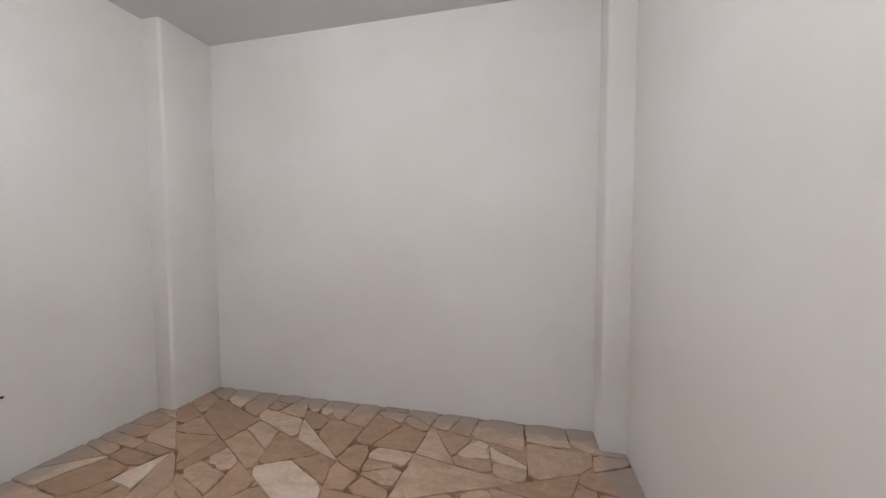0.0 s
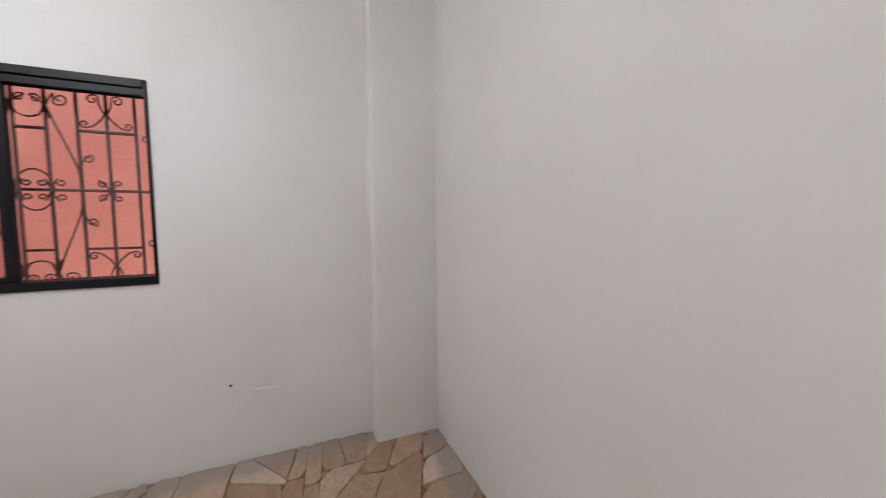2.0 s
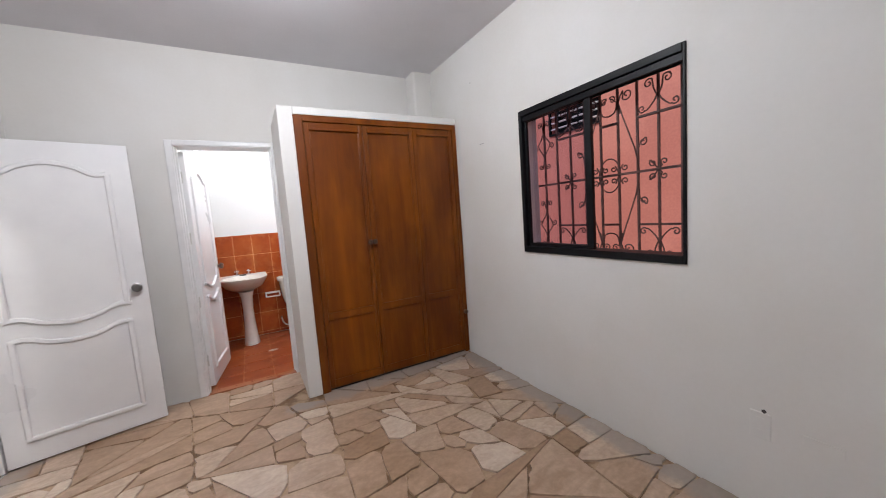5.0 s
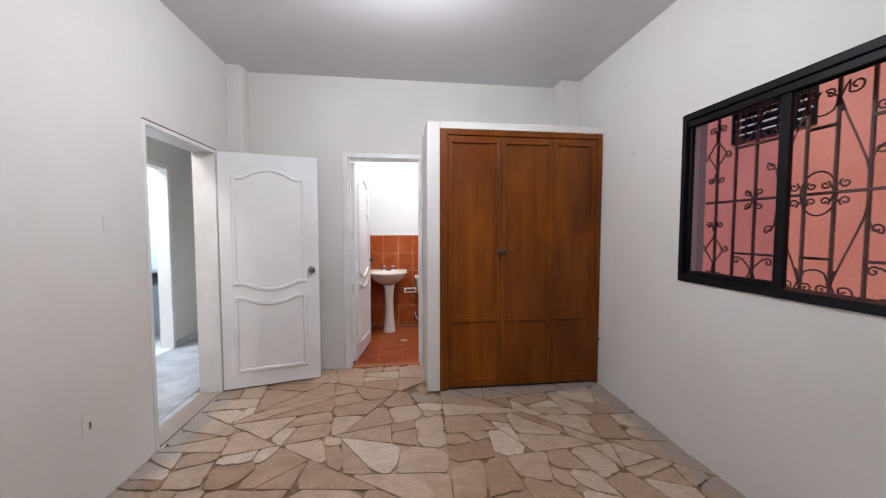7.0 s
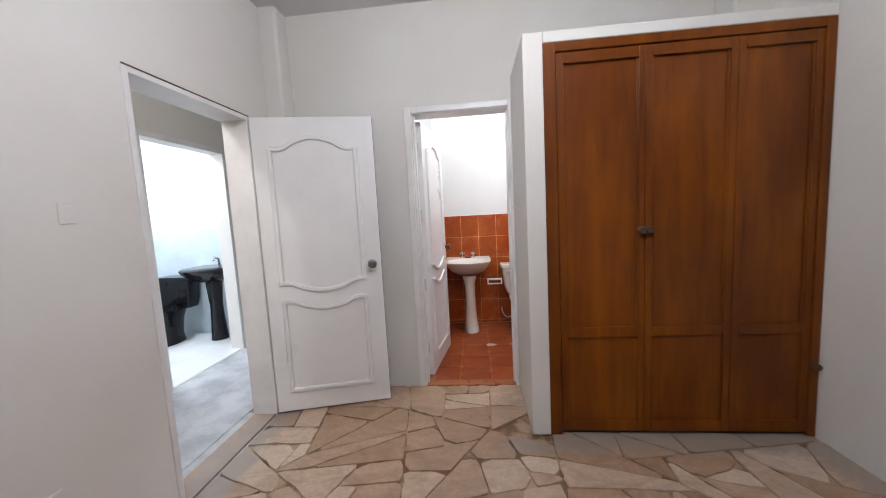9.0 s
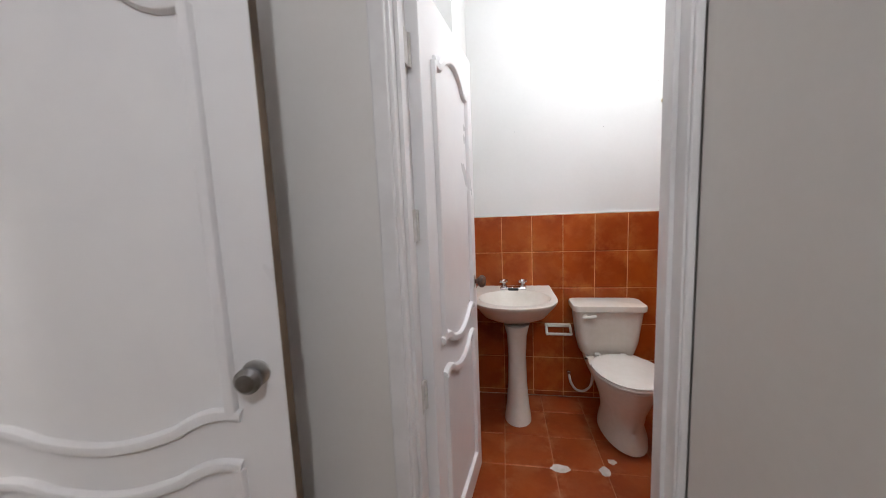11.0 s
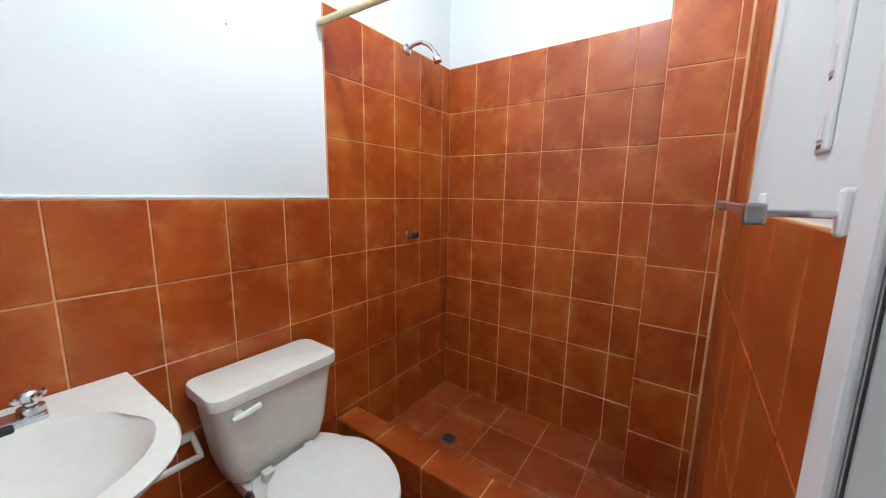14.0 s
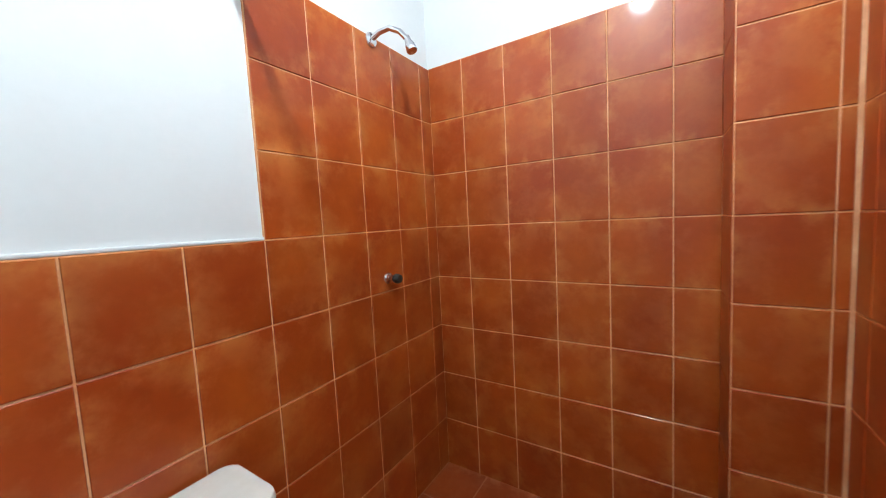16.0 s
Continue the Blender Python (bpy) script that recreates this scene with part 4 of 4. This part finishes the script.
# towel bar and old switch on the wall beside the door
bar = thing("towel_bar", "worn chrome towel bar with square ends beside the door", "towel bar", (-1.200, BY0, 1.288))
part("rail", boxes(((-0.228, 0.063, -0.006), (0.228, 0.070, 0.007)), bevel=0.002), STEEL, bar)
for x in (-0.228, 0.228):
    part("bracket", tube(bmesh.new(), [(x, -0.003, 0), (x, 0.060, 0)], 0.0036, 8), CHROME, bar, smooth=True)
    part("end_block", boxes(((x - 0.008, 0.056, -0.012), (x + 0.008, 0.073, 0.009)), bevel=0.003), TARNISH, bar, "square tarnished end block")
    part("base", boxes(((x - 0.010, -0.003, -0.020), (x + 0.010, 0.010, 0.024)), bevel=0.004), CASING, bar, "paint-covered wall base")
sw = thing("light_switch", "old white switch plate with brown stains beside the door frame", "light switch", (-1.305, BY0, 1.437))
part("plate", boxes(((-0.026, -0.002, -0.085), (0.026, 0.005, 0.085)), bevel=0.004), CASING, sw)
part("rocker", boxes(((-0.009, 0.004, -0.072), (0.009, 0.0075, -0.045)), bevel=0.0015), CASING, sw)
part("rocker", boxes(((-0.008, 0.004, 0.0), (0.008, 0.0070, 0.026)), bevel=0.0012), CASING, sw)
part("stain", boxes(((-0.008, 0.004, -0.080), (0.009, 0.0058, -0.0755)), bevel=0.0005), RAWWOOD, sw, "brown rust stain")
part("stain", boxes(((-0.005, 0.004, -0.007), (0.005, 0.0058, -0.003)), bevel=0.0005), RAWWOOD, sw, "brown rust stain")
for x, z in ((-1.30, 1.82), (-1.856, 1.83), (-0.99, 2.07)):
    tagged(part("nail_hole", lathe(bmesh.new(), [(0, 0), (0.0025, 0), (0.002, 0.002), (0, 0.002)], n=8, m=Matrix.Translation((x, 2.1345, z)) @ Matrix.Rotation(radians(90), 4, "X")), DARK), "small dark nail hole in the white wall", "nail hole")

# ---- washroom across the hall ----
blk = thing("pedestal_sink", "glossy black ceramic pedestal sink in the washroom", "sink", (-4.80, 1.945, 0.0))
part("basin", loft(bmesh.new(), [d_ring(w, d, z) for w, d, z in ((0.12, 0.25, 0.66), (0.36, 0.40, 0.72), (0.48, 0.50, 0.80), (0.50, 0.52, 0.835), (0.48, 0.50, 0.85))]), BLACKCER, blk, smooth=True)
part("pedestal", loft(bmesh.new(), [[(rx * math.cos(2 * math.pi * k / 16), -0.20 + rx * math.sin(2 * math.pi * k / 16), z) for k in range(16)] for rx, z in ((0.09, 0.0), (0.08, 0.1), (0.065, 0.4), (0.085, 0.68))]), BLACKCER, blk, smooth=True)
part("faucet", tube(bmesh.new(), [(0, -0.08, 0.85), (0, -0.09, 0.93), (0, -0.15, 0.95), (0, -0.18, 0.92)], 0.014, 10), CHROME, blk, "chrome faucet", smooth=True)

wc = thing("toilet", "glossy black ceramic toilet in the washroom", "toilet", (-5.32, 1.935, 0.004))
part("tank", loft(bmesh.new(), [round_rect(w, d, z, 0.03, 0, -0.11) for w, d, z in ((0.34, 0.16, 0.37), (0.38, 0.18, 0.46), (0.42, 0.19, 0.70))]), BLACKCER, wc, smooth=True)
part("tank_lid", loft(bmesh.new(), [round_rect(w, d, z, 0.03, 0, -0.11) for w, d, z in ((0.43, 0.20, 0.70), (0.44, 0.21, 0.715), (0.42, 0.19, 0.735))]), BLACKCER, wc, smooth=True)
part("bowl", loft(bmesh.new(), [egg(w, b, f, z, cx=0.0) for w, b, f, z in ((0.24, -0.13, -0.55, 0.0), (0.21, -0.15, -0.52, 0.10), (0.28, -0.13, -0.59, 0.28), (0.35, -0.09, -0.64, 0.385))]), BLACKCER, wc, smooth=True)
part("lid", loft(bmesh.new(), [egg(w, b, f, z, cx=0.0) for w, b, f, z in ((0.35, -0.21, -0.64, 0.386), (0.36, -0.21, -0.645, 0.40), (0.34, -0.22, -0.63, 0.415))]), BLACKCER, wc, smooth=True)

# ---- tiles ----
TW, TH, GAP, PROUD = 0.202, 0.248, 0.0042, 0.0032
tile_meshes = {}


def tile_mesh(w, h, mat):
    key = (round(w, 3), round(h, 3), mat.name)
    if key not in tile_meshes:
        bm = bmesh.new()
        c, d = 0.0018, PROUD
        x, y = w / 2 - GAP / 2, h / 2 - GAP / 2
        lo = [bm.verts.new((sx * x, sy * y, 0)) for sx, sy in ((-1, -1), (1, -1), (1, 1), (-1, 1))]
        mid = [bm.verts.new((sx * x, sy * y, d - c)) for sx, sy in ((-1, -1), (1, -1), (1, 1), (-1, 1))]
        hi = [bm.verts.new((sx * (x - c), sy * (y - c), d)) for sx, sy in ((-1, -1), (1, -1), (1, 1), (-1, 1))]
        for a, b in ((lo, mid), (mid, hi)):
            for k in range(4):
                bm.faces.new((a[k], a[(k + 1) % 4], b[(k + 1) % 4], b[k]))
        bm.faces.new(hi)
        tile_meshes[key] = mesh_of(bm, mat)
    return tile_meshes[key]


RNG = random.Random(5)


def lay(parent, place, us, vs, skip=None, name="tile"):
    """Tiles between the joints us and vs; place(u, v) gives the pose of a tile's middle with z out of the wall."""
    for u0, u1 in zip(us, us[1:]):
        for v0, v1 in zip(vs, vs[1:]):
            if skip and skip((u0 + u1) / 2, (v0 + v1) / 2):
                continue
            if u1 - u0 < 0.012 or v1 - v0 < 0.02:
                continue
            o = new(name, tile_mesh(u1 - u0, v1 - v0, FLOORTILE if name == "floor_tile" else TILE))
            o.parent = parent
            o.matrix_local = place((u0 + u1) / 2, (v0 + v1) / 2) @ pose(0, 0, RNG.uniform(-0.0006, 0.0004), RNG.uniform(-0.15, 0.15), RNG.uniform(-0.15, 0.15), 0)


def joints(start, step, lo, hi):
    k0 = math.floor((lo - start) / step)
    out = [lo] + [start + step * k for k in range(k0, k0 + 60) if lo + 0.012 < start + step * k < hi - 0.012] + [hi]
    return out


def facing_south(y):
    return lambda u, v: pose(u, y, v, 90, 0, 0)


def facing_north(y):
    return lambda u, v: pose(u, y, v, 90, 0, 180)


def facing_west(x):
    return lambda u, v: pose(x, u, v, 90, 0, -90)


def facing_east(x):
    return lambda u, v: pose(x, u, v, 90, 0, 90)


DADO, FULL, STEP_X = 1.274, 2.030, -0.944
ROWS_Z = [0.0] + [0.034 + TH * k for k in range(6)] + [1.526, 1.775, FULL]
ROWS_Z[6] = DADO


def bed(name, parent, a, b):
    return part(name, boxes((a, b)), GROUT, parent, "pale orange grout bed")


north = bpy.data.objects["bathroom_wall_north"]
bed("grout", north, (BX0, BY1 - 0.008, 0), (STEP_X, BY1 + 0.001, DADO))
bed("grout", north, (STEP_X, BY1 - 0.008, 0), (BX1, BY1 + 0.001, FULL))
lay(north, facing_south(BY1 - 0.008), joints(STEP_X, TW, BX0, BX1), ROWS_Z, skip=lambda u, v: u < STEP_X and v > DADO)
part("dado_edge", boxes(((BX0, BY1 - 0.010, DADO), (STEP_X, BY1 + 0.001, DADO + 0.010)), bevel=0.003), BATHWALL, north, "rough white plaster edge above the tiles")

east = bpy.data.objects["bathroom_wall_east"]
bed("grout", east, (BX1 - 0.008, 1.004, 0), (BX1 + 0.001, BY1 - 0.012, FULL))
lay(east, facing_west(BX1 - 0.008), [1.004, 1.138, 1.340, 1.541, 1.741, 1.942, 2.122], ROWS_Z)
# boxed-out corner of the shower, tiled on two sides
BOXX, BOXY = -0.246, 0.996
boxing = structure(part("shower_boxing", boxes(((BOXX, BY0 - 0.005, -0.01), (BX1 + 0.002, BOXY, CEIL_Z))), BATHWALL), "boxed-out shower corner tiled in terracotta")
bed("grout", boxing, (BOXX - 0.008, BY0, 0), (BOXX + 0.001, BOXY, FULL))
bed("grout", boxing, (BOXX - 0.008, BOXY - 0.001, 0), (BX1 - 0.009, BOXY + 0.008, FULL))
lay(boxing, facing_west(BOXX - 0.008), [BY0 + 0.012, 0.805, BOXY + 0.008], ROWS_Z)
lay(boxing, facing_north(BOXY + 0.008), [BOXX - 0.010, BX1 - 0.013], ROWS_Z)

south = bpy.data.objects["bathroom_wall_south"]
SOUTH_STEP = -0.74
bed("grout", south, (-1.450, BY0 - 0.001, 0), (SOUTH_STEP, BY0 + 0.003, DADO))
bed("grout", south, (SOUTH_STEP, BY0 - 0.001, 0), (BOXX - 0.008, BY0 + 0.003, FULL))
lay(south, facing_north(BY0 + 0.003), joints(SOUTH_STEP, TW, -1.450, BOXX - 0.012), ROWS_Z, skip=lambda u, v: u < SOUTH_STEP and v > DADO)

west = bpy.data.objects["bathroom_wall_west"]
bed("grout", west, (BX0 - 0.001, 1.46, 0), (BX0 + 0.008, BY1 - 0.012, DADO))
lay(west, facing_east(BX0 + 0.008), joints(BY1 - 0.012, TW, 1.462, BY1 - 0.012), [v for v in ROWS_Z if v <= DADO + 0.01])

# bathroom floor, curb and shower tray
bfloor = bpy.data.objects["bathroom_floor"]
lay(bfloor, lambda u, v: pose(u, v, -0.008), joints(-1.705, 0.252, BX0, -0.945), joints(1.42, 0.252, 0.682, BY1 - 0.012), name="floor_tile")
curb = structure(part("shower_curb", boxes(((-0.940, BY0, 0.0), (-0.826, BY1 - 0.008, 0.256))), GROUT), "terracotta tiled shower curb")
lay(curb, lambda u, v: pose(u, v, 0.256), [-0.944, -0.822], joints(BY1 - 0.012, 0.25, BY0 + 0.01, BY1 - 0.012))
lay(curb, facing_west(-0.940), joints(BY1 - 0.012, 0.25, BY0 + 0.01, BY1 - 0.012), [0.0, 0.258])
lay(curb, facing_east(-0.826), joints(BY1 - 0.012, 0.25, BY0 + 0.01, BY1 - 0.012), [0.04, 0.258])
tray = structure(part("shower_tray", boxes(((-0.826, BY0 + 0.008, -0.01), (BX1 - 0.008, BY1 - 0.008, 0.040))), FLOORGROUT), "terracotta tiled shower floor with a drain")
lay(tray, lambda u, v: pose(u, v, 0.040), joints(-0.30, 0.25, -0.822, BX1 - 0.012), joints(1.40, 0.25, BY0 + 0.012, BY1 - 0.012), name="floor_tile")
for x, y, w, d in ((-1.675, 1.425, 0.05, 0.03), (-1.463, 1.425, 0.028, 0.034), (-1.41, 1.50, 0.02, 0.02)):
    bm = bmesh.new()
    lathe(bm, [(0, 0), (1.0, 0), (0.9, 0.6), (0.4, 1.0), (0, 1.0)], n=11, m=Matrix.Translation((x, y, -0.005)) @ Matrix.Diagonal((w, d, 0.004, 1)))
    for v in bm.verts:
        v.co.x += 0.012 * noise.noise(v.co * 60)
        v.co.y += 0.012 * noise.noise(v.co * 60 + Vector((9, 0, 0)))
    tagged(part("cement_patch", bm, PUTTY), "pale cement patch on the terracotta floor", "cement patch")

# ---- crazy paving ----
def split(poly, p, n):
    """Cuts a polygon by the line through p with normal n."""
    left, right = [], []
    for a, b in zip(poly, poly[1:] + poly[:1]):
        da, db = (a - p).dot(n), (b - p).dot(n)
        (left if da <= 0 else right).append(a)
        if (da < 0 < db) or (db < 0 < da):
            q = a + (b - a) * (da / (da - db))
            left.append(q)
            right.append(q)
    return left, right


def area(poly):
    return abs(sum(a.x * b.y - b.x * a.y for a, b in zip(poly, poly[1:] + poly[:1]))) / 2


def shards(poly, r, out):
    """Breaks a slab at random until the pieces are of hand size to a foot and a half across."""
    size = area(poly)
    if len(poly) < 3 or size < 0.0015:
        return
    if size < r.choice((0.03, 0.06, 0.085, 0.12)):
        out.append(poly)
        return
    c = sum(poly, Vector((0, 0))) / len(poly)
    spread = [max(q.x for q in poly) - min(q.x for q in poly), max(q.y for q in poly) - min(q.y for q in poly)]
    turn = (0.0 if spread[0] > spread[1] * 1.15 else math.pi / 2) + r.gauss(0, 0.30)
    p = c + Vector((r.uniform(-0.16, 0.16) * spread[0], r.uniform(-0.16, 0.16) * spread[1]))
    for half in split(poly, p, Vector((math.cos(turn), math.sin(turn)))):
        shards(half, r, out)


def pave(parent, lo, hi, seed, hole=None):
    r = random.Random(seed)
    pieces = []
    shards([Vector((lo[0], lo[1])), Vector((hi[0], lo[1])), Vector((hi[0], hi[1])), Vector((lo[0], hi[1]))], r, pieces)
    for poly in pieces:
        c = sum(poly, Vector((0, 0))) / len(poly)
        if hole and hole(c):
            continue
        gap = r.uniform(0.0005, 0.0026)
        line = []
        for k in range(len(poly)):
            a, b = poly[k], poly[(k + 1) % len(poly)]
            L = (b - a).length
            if L < 0.02:
                line.append((a + b) / 2 + (c - a).normalized() * 0.008)
                continue
            c0, c1 = (min(0.30, r.choice((0.004, 0.014, 0.032, 0.055, 0.075)) / L) for _ in "ab")
            bow = r.uniform(-0.002, 0.013)
            for u in (c0, c0 + 0.22 * (1 - c0 - c1), c0 + 0.45 * (1 - c0 - c1), c0 + 0.71 * (1 - c0 - c1), 1 - c1):
                q = a + (b - a) * u
                w = abs(noise.noise(Vector((q.x * 15, q.y * 15, seed))))
                off = gap + 0.013 * w + (max(0.0, bow) * w if 0.1 < u < 0.9 else 0.003)
                line.append(q + (c - q).normalized() * off)
        bm = bmesh.new()
        rings = [[bm.verts.new(((q.x - c.x) * f, (q.y - c.y) * f, z)) for q in line] for f, z in ((1.0, -0.012), (1.0, -0.0015), (0.988, 0.0))]
        n = len(line)
        for a, b in zip(rings, rings[1:]):
            for k in range(n):
                bm.faces.new((a[k], a[(k + 1) % n], b[(k + 1) % n], b[k]))
        bm.faces.new(rings[-1])
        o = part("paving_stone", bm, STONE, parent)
        o.location = (c.x, c.y, r.uniform(-0.0012, 0.0008))


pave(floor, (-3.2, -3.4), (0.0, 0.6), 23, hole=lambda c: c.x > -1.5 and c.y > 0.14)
